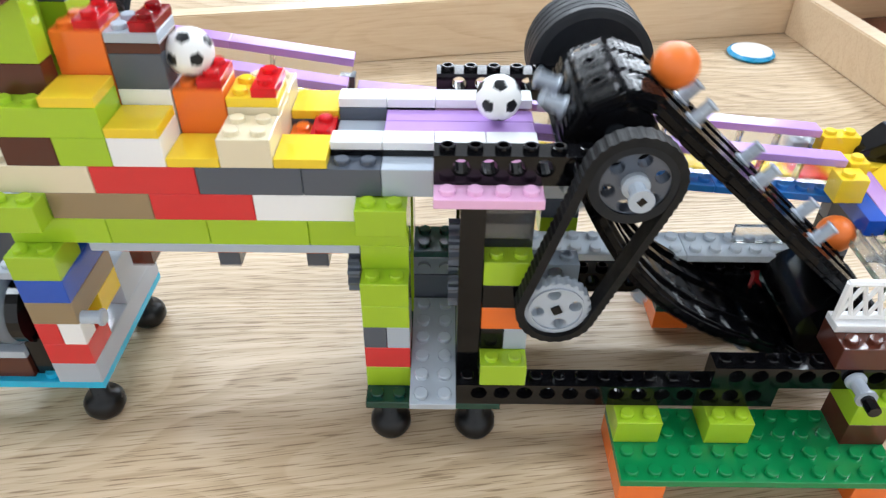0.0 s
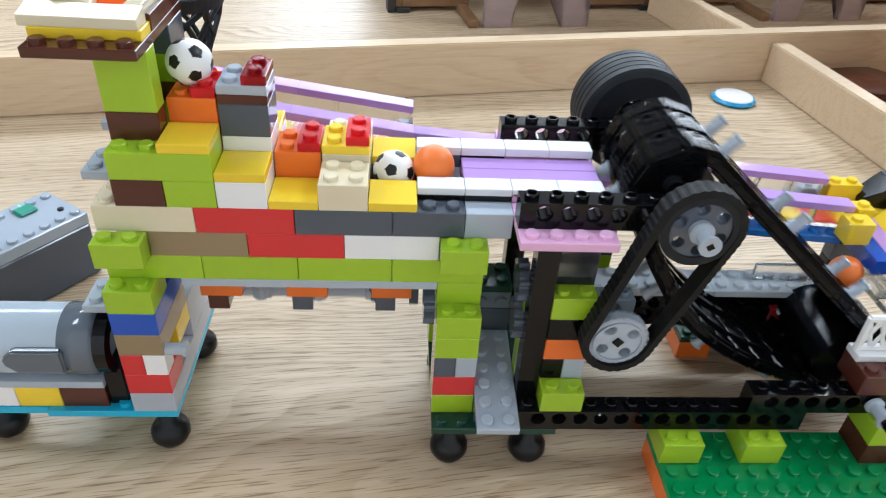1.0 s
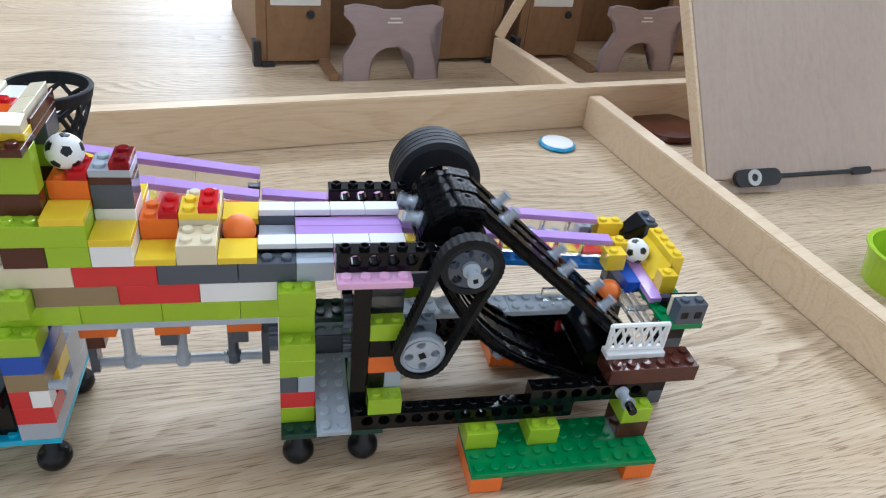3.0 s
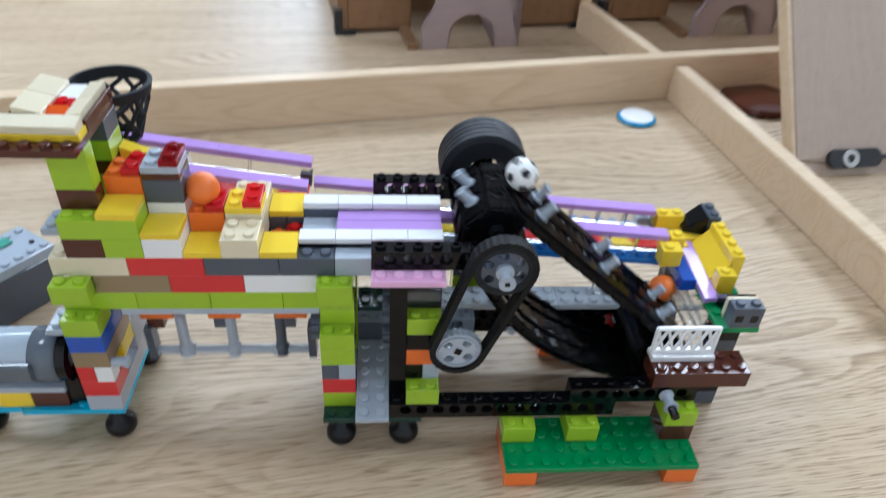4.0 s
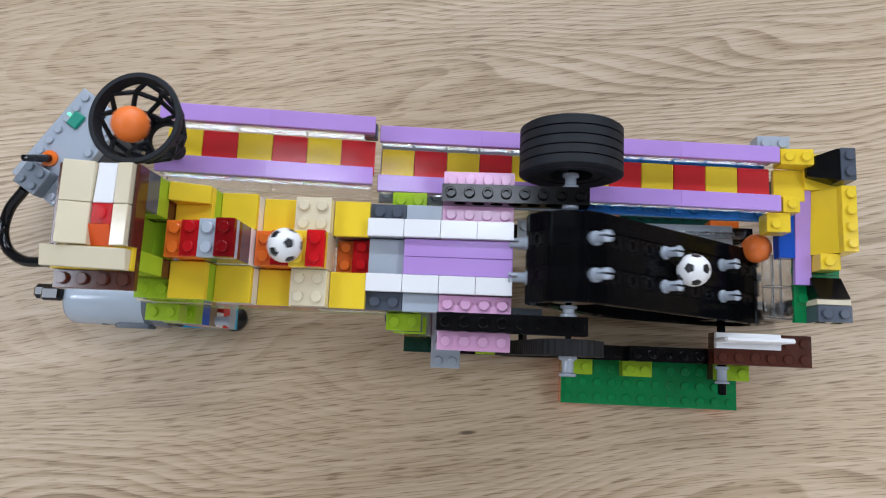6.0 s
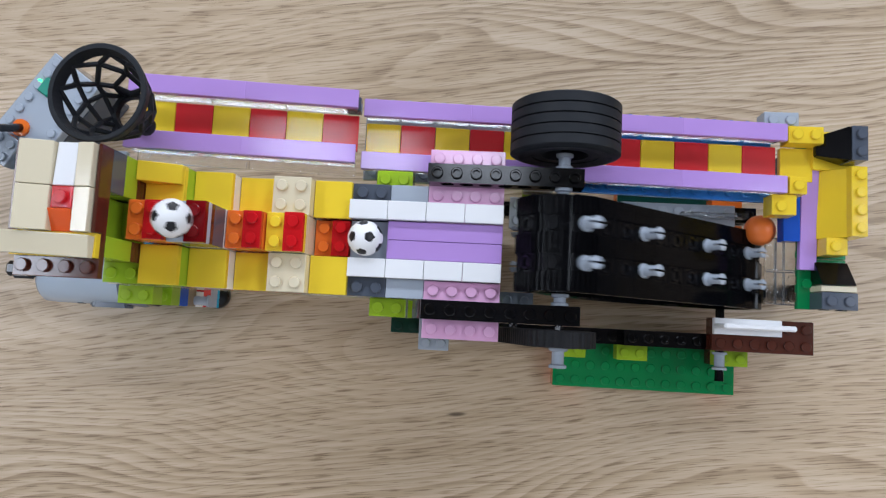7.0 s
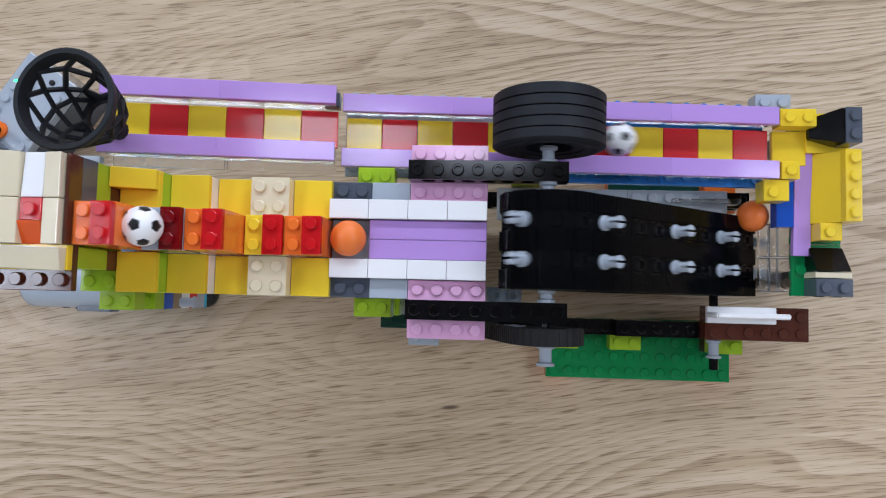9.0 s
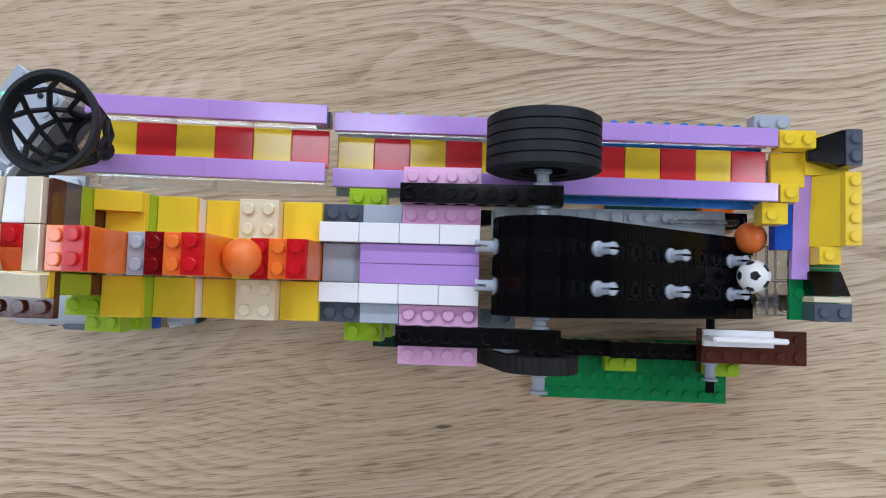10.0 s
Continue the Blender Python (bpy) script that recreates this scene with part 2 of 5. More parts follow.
RUBBER = plastic("black_rubber", (0.010, 0.012, 0.016), rough=0.55, bump=0.2)
BELT = plastic("belt_rubber", (0.005, 0.005, 0.006), rough=0.6, bump=0.2)
FOOT = plastic("foot_rubber", (0.006, 0.006, 0.007), rough=0.28, bump=0.1)
METALG = plastic("motor_grey", (0.45, 0.52, 0.60), rough=0.15)
SLATE = plastic("slate_grey_plastic", (0.20, 0.235, 0.28))
LEDG = plastic("green_led", (0.05, 0.9, 0.2))
LEDG.node_tree.nodes["Principled BSDF"].inputs["Emission Color"].default_value = (0.05, 1.0, 0.25, 1)
LEDG.node_tree.nodes["Principled BSDF"].inputs["Emission Strength"].default_value = 2.5
MOTORD = plastic("motor_dark_grey", (0.12, 0.14, 0.17), rough=0.12)
BALLW = plastic("ball_white", (0.88, 0.88, 0.88), rough=0.3)
BALLB = plastic("ball_black", (0.012, 0.012, 0.014), rough=0.3)
BALLO = plastic("ball_orange", (0.90, 0.20, 0.03), rough=0.4, bump=0.3)
CLEAR = clear_plastic("clear_plastic", (0.96, 0.97, 0.97), rough=0.07, uneven=0.25)
GLASSY = clear_plastic("clear_plastic_wall", (0.72, 0.75, 0.78), rough=0.05, alpha=0.9)
TRED = clear_plastic("clear_red_plastic", (0.84, 0.018, 0.024), alpha=0.4)
TDRED = clear_plastic("clear_dark_red_plastic", (0.35, 0.008, 0.012), alpha=0.5)
TORANGE = clear_plastic("clear_orange_red_plastic", (1.0, 0.15, 0.025), alpha=0.25)
SMOKE = clear_plastic("smoky_plastic", (0.13, 0.14, 0.15), alpha=0.8)
TABLE = oak_table("table_oak", 8)
add_knot(TABLE, 0.133 - 0.4, -0.060 - 0.8, 0.007, 0.0016, 5)
RIM = wood("rim_ash", (0.60, 0.425, 0.26), (0.70, 0.525, 0.345), (0.77, 0.615, 0.43), stretch=(1.0, 6.0, 6.0), scale=3.0, turn=11, rings=14, contrast=0.6)
BOXWOOD = wood("box_brown_wood", (0.20, 0.105, 0.05), (0.25, 0.135, 0.065), (0.29, 0.16, 0.08), stretch=(2, 2, 1), rings=8, contrast=0.5)
MAUVE = wood("mauve_board", (0.33, 0.255, 0.26), (0.37, 0.29, 0.295), (0.41, 0.33, 0.33), stretch=(1, 1, 2), rings=6, contrast=0.4)
BOARD = wood("board_beech", (0.43, 0.325, 0.26), (0.47, 0.36, 0.29), (0.51, 0.40, 0.325), stretch=(5, 5, 1), rings=8, contrast=0.4)
PAPER = plastic("paper_label", (0.75, 0.73, 0.70), rough=0.6)
IRON = plastic("black_iron", (0.02, 0.02, 0.022), rough=0.4)
STEEL = plastic("hinge_steel", (0.5, 0.5, 0.5), rough=0.3)
# whitened so the unseen south wall reflects fill light
BOUNCEP = plastic("bounce_wall_paint", (0.74, 0.74, 0.74), rough=0.7)
# unseen walls and ceiling, darkened so black plastic mirrors little light
WALLP = plastic("wall_paint", (0.18, 0.18, 0.18), rough=0.7)
CEILP = plastic("ceiling_paint", (0.16, 0.16, 0.16), rough=0.8)
TEALP = plastic("teal_button", (0.0, 0.25, 0.17), rough=0.3)
DISCB = plastic("disc_blue", (0.03, 0.33, 0.62), rough=0.25)

# ---- building helpers ----
MESHES = {}


def thing(name, label, category, group="", at=(0, 0, 0), kind=""):
    ob = new(name)
    ob.empty_display_size = 0.01
    ob.location = at
    return tagged(ob, label, category, group, kind)


def finish(bm, smooth=False):
    me = bpy.data.meshes.new("m")
    bmesh.ops.recalc_face_normals(bm, faces=bm.faces)
    bm.to_mesh(me)
    bm.free()
    if smooth:
        for p in me.polygons:
            p.use_smooth = True
    return me


def put(name, me, material, parent, at=(0, 0, 0), rot=(0, 0, 0), label=""):
    """One mesh object under a thing or a part; at in studs."""
    ob = new(name, me)
    if not me.materials:
        me.materials.append(None)
    if material is not None:
        ob.material_slots[0].link = "OBJECT"
        ob.material_slots[0].material = material
    ob.matrix_basis = pose(at[0] * U, at[1] * U, at[2] * U, *rot)
    if parent is not None:
        ob.parent = parent
    if label:
        ob["label"] = label
    return ob


def add_box(bm, x0, x1, y0, y1, z0, z1, bevel=0.03, gap=0.0):
    vs = [bm.verts.new((x * U, y * U, z * U)) for x in (x0 + gap, x1 - gap) for y in (y0 + gap, y1 - gap) for z in (z0, z1)]
    fs = [bm.faces.new([vs[i] for i in f]) for f in ((0, 1, 3, 2), (4, 6, 7, 5), (0, 4, 5, 1), (2, 3, 7, 6), (0, 2, 6, 4), (1, 5, 7, 3))]
    bmesh.ops.recalc_face_normals(bm, faces=fs)
    if bevel:
        es = {e for f in fs for e in f.edges}
        bmesh.ops.bevel(bm, geom=list(es), offset=bevel * U, segments=1, affect="EDGES", profile=0.5)


def add_stud(bm, x, y, z, r=0.3, h=0.21, seg=14, hollow=False):
    prof = [(r, 0), (r, h - 0.04), (r - 0.04, h)]
    if hollow:
        prof += [(r * 0.62, h), (r * 0.62, 0.02)]
    rings = [[bm.verts.new(((x + q * math.cos(2 * math.pi * k / seg)) * U, (y + q * math.sin(2 * math.pi * k / seg)) * U, (z + hh) * U)) for k in range(seg)] for q, hh in prof]
    for a, b in zip(rings, rings[1:]):
        for k in range(seg):
            bm.faces.new((a[k], a[(k + 1) % seg], b[(k + 1) % seg], b[k]))
    bm.faces.new(rings[-1])


def brick_mesh(dx, dy, dz, studs=None, bevel=0.03):
    """studs: None for a tile, or a tuple of (i, j) stud cells."""
    key = (round(dx, 3), round(dy, 3), round(dz, 3), studs, bevel)
    if key not in MESHES:
        bm = bmesh.new()
        add_box(bm, 0, dx, 0, dy, 0, dz, bevel=bevel, gap=0.012)
        for i, j in studs or ():
            add_stud(bm, i + 0.5, j + 0.5, dz)
        MESHES[key] = finish(bm)
    return MESHES[key]


def brick(parent, mat, x0, x1, y0, y1, z0, z1, studs=None, name="", label=""):
    """A toy brick, plate or tile. studs: True for all cells, or a list of cells."""
    nx, ny = round(x1 - x0), round(y1 - y0)
    if studs is True:
        studs = tuple((i, j) for i in range(nx) for j in range(ny))
    elif studs:
        studs = tuple(studs)
    else:
        studs = None
    if not name:
        name = "brick" if z1 - z0 > 0.9 else ("plate" if studs else "tile")
    return put(name, brick_mesh(x1 - x0, y1 - y0, z1 - z0, studs), mat, parent, (x0, y0, z0 + ZL), label=label)


def lathe_mesh(key, prof, seg=28, axis="y", smooth=False, close=False):
    """Profile of (radius, along) in studs, turned round the axis."""
    if key not in MESHES:
        bm = bmesh.new()
        rings = []
        for r, a in prof:
            ring = []
            for k in range(seg):
                c, s = r * math.cos(2 * math.pi * k / seg), r * math.sin(2 * math.pi * k / seg)
                v = (c, a, s) if axis == "y" else ((c, s, a) if axis == "z" else (a, c, s))
                ring.append(bm.verts.new([q * U for q in v]))
            rings.append(ring)
        pairs = list(zip(rings, rings[1:])) + ([(rings[-1], rings[0])] if close else [])
        for a, b in pairs:
            for k in range(seg):
                bm.faces.new((a[k], a[(k + 1) % seg], b[(k + 1) % seg], b[k]))
        if not close:
            bm.faces.new(rings[0])
            bm.faces.new(rings[-1])
        MESHES[key] = finish(bm, smooth)
    return MESHES[key]


def wedge_mesh(dx, dy, dz, lip=0.2, low="y0"):
    """A slope brick: full height on one side, a small lip on the low side."""
    key = ("wedge", dx, dy, dz, lip, low)
    if key not in MESHES:
        bm = bmesh.new()
        def corner(x, y, z):
            return bm.verts.new((x * U, y * U, z * U))
        h = {"y0": lambda x, y: lip if y < dy / 2 else dz, "y1": lambda x, y: lip if y > dy / 2 else dz,
             "x0": lambda x, y: lip if x < dx / 2 else dz, "x1": lambda x, y: lip if x > dx / 2 else dz}[low]
        g = 0.012
        base = [(g, g), (dx - g, g), (dx - g, dy - g), (g, dy - g)]
        b = [corner(x, y, 0) for x, y in base]
        t = [corner(x, y, h(x, y)) for x, y in base]
        bm.faces.new(b[::-1])
        bm.faces.new(t)
        for k in range(4):
            bm.faces.new((b[k], b[(k + 1) % 4], t[(k + 1) % 4], t[k]))
        bmesh.ops.bevel(bm, geom=bm.edges[:], offset=0.03 * U, segments=1, affect="EDGES")
        MESHES[key] = finish(bm)
    return MESHES[key]


def beam_mesh(n, studs=True):
    """A pin-hole beam n studs long on x, one deep, 1.2 high, with holes through it between the studs."""
    key = ("beam", n, studs)
    if key not in MESHES:
        bm = bmesh.new()
        seg, r, zc, H = 16, 0.31, 0.725, 1.2
        angles = sorted([2 * math.pi * (k + 0.5) / 12 for k in range(12)] + [math.atan2(v, w) % (2 * math.pi) for w in (-0.5, 0.5) for v in (H - zc, -zc)])
        seg, dirs = len(angles), [(math.cos(a), math.sin(a)) for a in angles]
        def quad(pts):
            bm.faces.new([bm.verts.new([q * U for q in p]) for p in pts])
        for i in range(1, n):
            for y, sg in ((0.012, 1), (0.988, -1)):
                for k in range(seg):
                    (c0, s0), (c1, s1) = dirs[k], dirs[(k + 1) % seg]
                    out = []
                    for c, s in ((c0, s0), (c1, s1)):
                        m_ = max(abs(c) / 0.5, s / (H - zc) if s > 0 else -s / zc)
                        out.append((i + c / m_, y, zc + s / m_))
                    rr = r + 0.06
                    a0, a1 = (i + rr * c0, y, zc + rr * s0), (i + rr * c1, y, zc + rr * s1)
                    d0, d1 = (i + rr * c0, y + 0.09 * sg, zc + rr * s0), (i + rr * c1, y + 0.09 * sg, zc + rr * s1)
                    e0, e1 = (i + r * c0, y + 0.09 * sg, zc + r * s0), (i + r * c1, y + 0.09 * sg, zc + r * s1)
                    quad((out[0], out[1], a1, a0))
                    quad((a0, a1, d1, d0))
                    quad((d0, d1, e1, e0))
            for k in range(seg):
                (c0, s0), (c1, s1) = dirs[k], dirs[(k + 1) % seg]
                quad(((i + r * c0, 0.1, zc + r * s0), (i + r * c1, 0.1, zc + r * s1), (i + r * c1, 0.9, zc + r * s1), (i + r * c0, 0.9, zc + r * s0)))
        for y in (0.012, 0.988):
            for xa, xb in ((0.012, 0.5), (n - 0.5, n - 0.012)):
                quad(((xa, y, 0), (xb, y, 0), (xb, y, H), (xa, y, H)))
        quad(((0.012, 0.012, H), (n - 0.012, 0.012, H), (n - 0.012, 0.988, H), (0.012, 0.988, H)))
        quad(((0.012, 0.012, 0), (n - 0.012, 0.012, 0), (n - 0.012, 0.988, 0), (0.012, 0.988, 0)))
        for x in (0.012, n - 0.012):
            quad(((x, 0.012, 0), (x, 0.988, 0), (x, 0.988, H), (x, 0.012, H)))
        bmesh.ops.remove_doubles(bm, verts=bm.verts[:], dist=0.00002)
        if studs:
            for i in range(n):
                add_stud(bm, i + 0.5, 0.5, H, hollow=True)
        MESHES[key] = finish(bm)
    return MESHES[key]

# ---- table, rims, room ----
def slab(name, mat, corners, z0, z1, kind="structure", label="", parent=None, category=""):
    """A flat piece with the given outline (studs), between two heights."""
    bm = bmesh.new()
    lo = [bm.verts.new((x * U, y * U, z0 * U)) for x, y in corners]
    hi = [bm.verts.new((x * U, y * U, z1 * U)) for x, y in corners]
    bm.faces.new(lo[::-1])
    bm.faces.new(hi)
    k = len(corners)
    for i in range(k):
        bm.faces.new((lo[i], lo[(i + 1) % k], hi[(i + 1) % k], hi[i]))
    bmesh.ops.bevel(bm, geom=bm.edges[:], offset=0.12 * U, segments=2, affect="EDGES")
    ob = put(name, finish(bm), mat, parent)
    if parent is None:
        tagged(ob, label, category, kind=kind)
    return ob


def wide(name, mat, size, at, rot=(0, 0, 0), label="", opening=None, thick=0.08):
    """A wall, floor or ceiling; its inner face is the local z = 0; opening = (width, height, centre height)."""
    w, h = size[0] / 2, size[1] / 2
    if opening:
        ow, oh, oc = opening[0] / 2, opening[1] / 2, opening[2]
        boxes = [(-w, -ow, -h, h), (ow, w, -h, h), (-ow, ow, -h, oc - oh), (-ow, ow, oc + oh, h)]
    else:
        boxes = [(-w, w, -h, h)]
    bm = bmesh.new()
    for x0, x1, y0, y1 in boxes:
        add_box(bm, x0 / U, x1 / U, y0 / U, y1 / U, -thick / U, 0.0, bevel=0)
    ob = put(name, finish(bm), mat, None)
    ob.matrix_basis = pose(*at, *rot)
    return tagged(ob, label, kind="structure")


def window_frame(name, opening, at, rot):
    """Painted frame set into an opening of the wall."""
    ow, oh, oc = opening[0] / 2, opening[1] / 2, opening[2]
    bm = bmesh.new()
    for x0, x1, y0, y1 in ((-ow, -ow + 0.05, -oh, oh), (ow - 0.05, ow, -oh, oh), (-ow + 0.05, ow - 0.05, -oh, -oh + 0.05), (-ow + 0.05, ow - 0.05, oh - 0.05, oh)):
        add_box(bm, x0 / U, x1 / U, (oc + y0) / U, (oc + y1) / U, -0.07 / U, 0.003 / U, bevel=0.3)
    ob = put(name, finish(bm), CEILP, None)
    ob.matrix_basis = pose(*at, *rot)
    return tagged(ob, "white painted window frame in the wall", kind="structure")


NORTH_OPENING = (4.1, 1.6, 0.1)
wide("table_top", TABLE, (6.4, 6.4), (0.4, 0.8, 0), label="light oak table surface with flowing grain", thick=0.03)
wide("ceiling", CEILP, (6.4, 6.4), (0.4, 0.8, 2.0), (180, 0, 0), label="unseen dark grey ceiling, kept dark for low reflections")
wide("wall_north", WALLP, (7.8, 2.0), (1.3, 4.0, 1.0), (90, 0, 0), "unseen grey wall with a broad window, kept dark for low reflections", NORTH_OPENING)
# unseen reflector behind the viewer, close and white to brighten near faces
wide("wall_south", BOUNCEP, (6.4, 2.0), (0.4, -1.0, 1.0), (-90, 0, 0), "unseen white wall set close to bounce light")
wide("wall_west", WALLP, (2.0, 6.4), (-2.8, 0.8, 1.0), (0, 90, 0), label="unseen grey wall, kept dark for low reflections")
wide("wall_east", WALLP, (2.0, 6.4), (3.6, 0.8, 1.0), (0, -90, 0), label="unseen grey wall, kept dark for low reflections")
window_frame("window_1", NORTH_OPENING, (1.3, 4.0, 1.0), (90, 0, 0))

# tray rims: the back one and the one to its right meet at a corner
RH = 5.4
CORNER = Vector((51.0, 51.0))
back_dir = Vector((-0.98, -0.197)).normalized()
side_dir = Vector((0.14, -0.99)).normalized()


def rim(name, start, way, length, thick, label, h=RH):
    nrm = Vector((-way.y, way.x))
    if nrm.dot(Vector((0, 20)) - start) > 0:
        nrm = -nrm
    a, b = start, start + way * length
    return slab(name, RIM, [tuple(a), tuple(b), tuple(b + nrm * thick), tuple(a + nrm * thick)], 0, h, label=label)


rim("rim_back", CORNER - back_dir * 60, back_dir, 210, 1.9, "pale ash wood tray rim standing on the table")
rim("rim_side", CORNER + side_dir * 0.05, side_dir, 80, 1.9, "pale ash wood tray rim running towards the viewer", 4.4)

# ---- stair lift: fixed bricks ----
stairs = thing("stair_lift", "multicoloured toy brick staircase ball lift on black rubber feet", "toy machine")


def both(mat, x0, x1, z0, z1, studs=None, y0=0.0, y1=2.0):
    """The same brick on the near and the far cheek."""
    brick(stairs, mat, x0, x1, y0, y1, z0, z1, studs)
    far = None
    if studs is True:
        far = True
    elif studs:
        ny = round(y1 - y0)
        far = [(i, ny - 1 - j) for i, j in studs]
    brick(stairs, mat, x0, x1, 6 - y1, 6 - y0, z0, z1, far)


for x0, x1 in ((-2, 2), (2, 6), (6, 10), (10, 14)):
    both(LIME, x0, x1, 0, 1.2)
for x0, x1, m in ((0, 4, DTAN), (4, 8, RED), (8, 12, WHITE)):
    both(m, x0, x1, 1.2, 2.4)
for x0, x1, m, st in ((-2, 2, TAN, [(0, 0), (0, 1)]), (2, 6, RED, None), (6, 10, DGREY, None), (10, 13, DGREY, [(1, 0), (2, 0)]), (13, 15, LGREY, None)):
    both(m, x0, x1, 2.4, 3.6, st)
both(LGREY, 1, 12, -0.4, 0)
# cheeks of the stairs
both(BROWN, -1, 1, 3.6, 4.8)
both(LIME, 1, 3, 3.6, 4.8)
both(LIME, -1, 3, 4.8, 6.0, [(0, 0), (1, 0)])
both(YELLOW, 1, 3, 6.0, 6.4)
both(WHITE, 3, 5, 3.6, 4.8)
both(YELLOW, 3, 5, 4.8, 5.2)
both(YELLOW, 5, 7, 3.6, 4.0)
both(TAN, 7, 9, 3.6, 4.8, True)
both(YELLOW, 9, 11, 3.6, 4.0)
# white and lavender landing between the beams
brick(stairs, BLACK, 11, 15, 1, 2, 3.6, 3.86)
brick(stairs, DGREY, 11, 13, 4, 5, 3.2, 4.16)
brick(stairs, BLACK, 13, 15, 4, 5, 3.6, 4.16)
for x in (11, 13, 15, 17):
    brick(stairs, WHITE, x, x + 2, 1, 2, 3.86, 4.2)
    brick(stairs, WHITE, x, x + 2, 4, 5, 4.16, 4.56)
brick(stairs, LGREY, 11, 13, 2, 4, 3.2, 3.6)
for y in (2, 3):
    brick(stairs, LAV, 13, 19, y, y + 1, 3.7, 4.1)
brick(stairs, LGREY, 13, 19, 1, 4.95, 3.0, 3.58)
brick(stairs, PINK, 15, 19, 1, 2, 3.6, 4.0)
brick(stairs, PINK, 15, 19, 4, 5, 3.6, 4.0)
# tower behind the stairs' top
for y0, y1 in ((1, 2), (4, 6)):
    brick(stairs, BROWN, -1, 1, y0, y1, 6.0, 7.2)
brick(stairs, LIME, -1, 1, 1, 2, 7.2, 9.6)
brick(stairs, LIME, -1, 1, 4, 6, 7.2, 8.4)
brick(stairs, LIME, -1, 0, 2, 4, 6.0, 9.6)
brick(stairs, LIME, -1, 1, 1, 6, 6.0, 6.02, name="tile")

# ---- left pillar ----
brick(stairs, LIME, -2, 0, -1, 0, 1.2, 2.4, True)
brick(stairs, LIME, -2, 0, -1, 1, -1.2, 0, [(0, 0), (1, 0)])
brick(stairs, BLUE, -2, 0, -1, 3, -2.4, -1.2)
brick(stairs, DTAN, -2, 0, -1, 3, -3.6, -2.4)
brick(stairs, RED, -2, -1, -1, 1, -4.8, -3.6)
brick(stairs, WHITE, -1, 0, -1, 0, -4.8, -3.6)
brick(stairs, RED, -2, 0, -1, 1, -6.0, -4.8)
brick(stairs, LGREY, -2, 0, -1, 7, -7.2, -6.0)
brick(stairs, AZURE, -6, 0, -1, 7, -7.6, -7.2, [(3, 0), (3, 1)])


def rubber_foot(parent, x, y, ztop):
    """A round rubber foot that stands on the table under a plate."""
    h = ztop + ZL
    prof = [(0.25, h), (0.42, h), (0.42, 1.25), (0.75, 1.15), (0.93, 0.85), (0.95, 0.45), (0.78, 0.12), (0.6, 0.0), (0.1, 0.0)]
    me = lathe_mesh(("foot", round(h, 2)), prof, seg=24, axis="z", smooth=True)
    put("rubber_foot", me, FOOT, parent, (x, y, 0), label="black rubber foot")


rubber_foot(stairs, -0.9, -0.1, -7.6)
rubber_foot(stairs, -0.9, 6.2, -7.6)
rubber_foot(stairs, -5.0, 6.2, -7.6)
# bushes and pins on the left pillar
brick(stairs, YELLOW, -1, 0, 1, 3, -4.8, -3.6)
brick(stairs, LGREY, -1, 0, 3, 7, -6.0, -3.6)
brick(stairs, DGREY, -1.5, -0.5, 2, 4, -2.4, -0.4)
brick(stairs, LGREY, -3.5, -2.02, 0, 2, -2.0, -1.6, [(0, 0), (0, 1)])
brick(stairs, LGREY, -3, -1, 2, 4, 3.6, 4.0, True)
brick(stairs, LGREY, -3, -1, 5, 7, 4.4, 4.8, True)

PIN_PROF = [(0.12, 0.0), (0.29, 0.0), (0.31, 0.06), (0.29, 0.12), (0.29, 0.85), (0.38, 0.88), (0.38, 1.0), (0.29, 1.02), (0.29, 1.05)]


def bush(parent, x, y, z, length=0.95, mat=None, name="bush"):
    """A grey axle bush, flared at both ends, along y."""
    prof = [(0.20, 0), (0.45, 0), (0.45, 0.14), (0.31, 0.2), (0.31, length - 0.2), (0.45, length - 0.14), (0.45, length), (0.20, length)]
    return put(name, lathe_mesh(("bush", length), prof, seg=18), mat or LGREY, parent, (x, y, z + ZL))


def axle(parent, x, y0, y1, z, mat=BLACK, r=0.28):
    return put("axle", lathe_mesh(("axle", round(y1 - y0, 2), r), [(r, 0), (r, y1 - y0)], seg=8), mat, parent, (x, y0, z + ZL))


put("pin", lathe_mesh(("pinx",), PIN_PROF, seg=16, axis="x"), LGREY, stairs, (-0.1, -0.6, -3.5 + ZL), label="light grey connector pin")

# ---- right pillar of the stairs ----
brick(stairs, LIME, 12, 14, -1, 0, 1.2, 2.4, True)
brick(stairs, LIME, 13, 14, 0, 2, 1.2, 2.4, [(0, 0)])
brick(stairs, LIME, 12, 14, 6, 7, 1.2, 2.4, True)
brick(stairs, LIME, 12, 14, 0, 2, -1.2, 0)
brick(stairs, LIME, 12, 14, -1, 1, -2.4, -1.2, [(0, 0), (1, 0)])
brick(stairs, LIME, 12, 14, -1, 1, -3.6, -2.4)
brick(stairs, DGREY, 12, 13, -1, 1, -4.8, -3.6)
brick(stairs, LGREY, 13, 14, -1, 1, -4.8, -3.6)
brick(stairs, RED, 12, 14, -1, 1, -6.0, -4.8)
brick(stairs, LIME, 12, 14, -1, 1, -7.2, -6.0)
brick(stairs, DGREEN, 12, 18, -2, 6, -7.6, -7.2, [(0, 0), (1, 0), (5, 0)])
brick(stairs, LIME, 12, 14, 4, 6, -7.2, 0)
rubber_foot(stairs, 13.0, -1.0, -7.6)
rubber_foot(stairs, 16.95, -1.0, -7.6)
rubber_foot(stairs, 13.0, 5.0, -7.6)
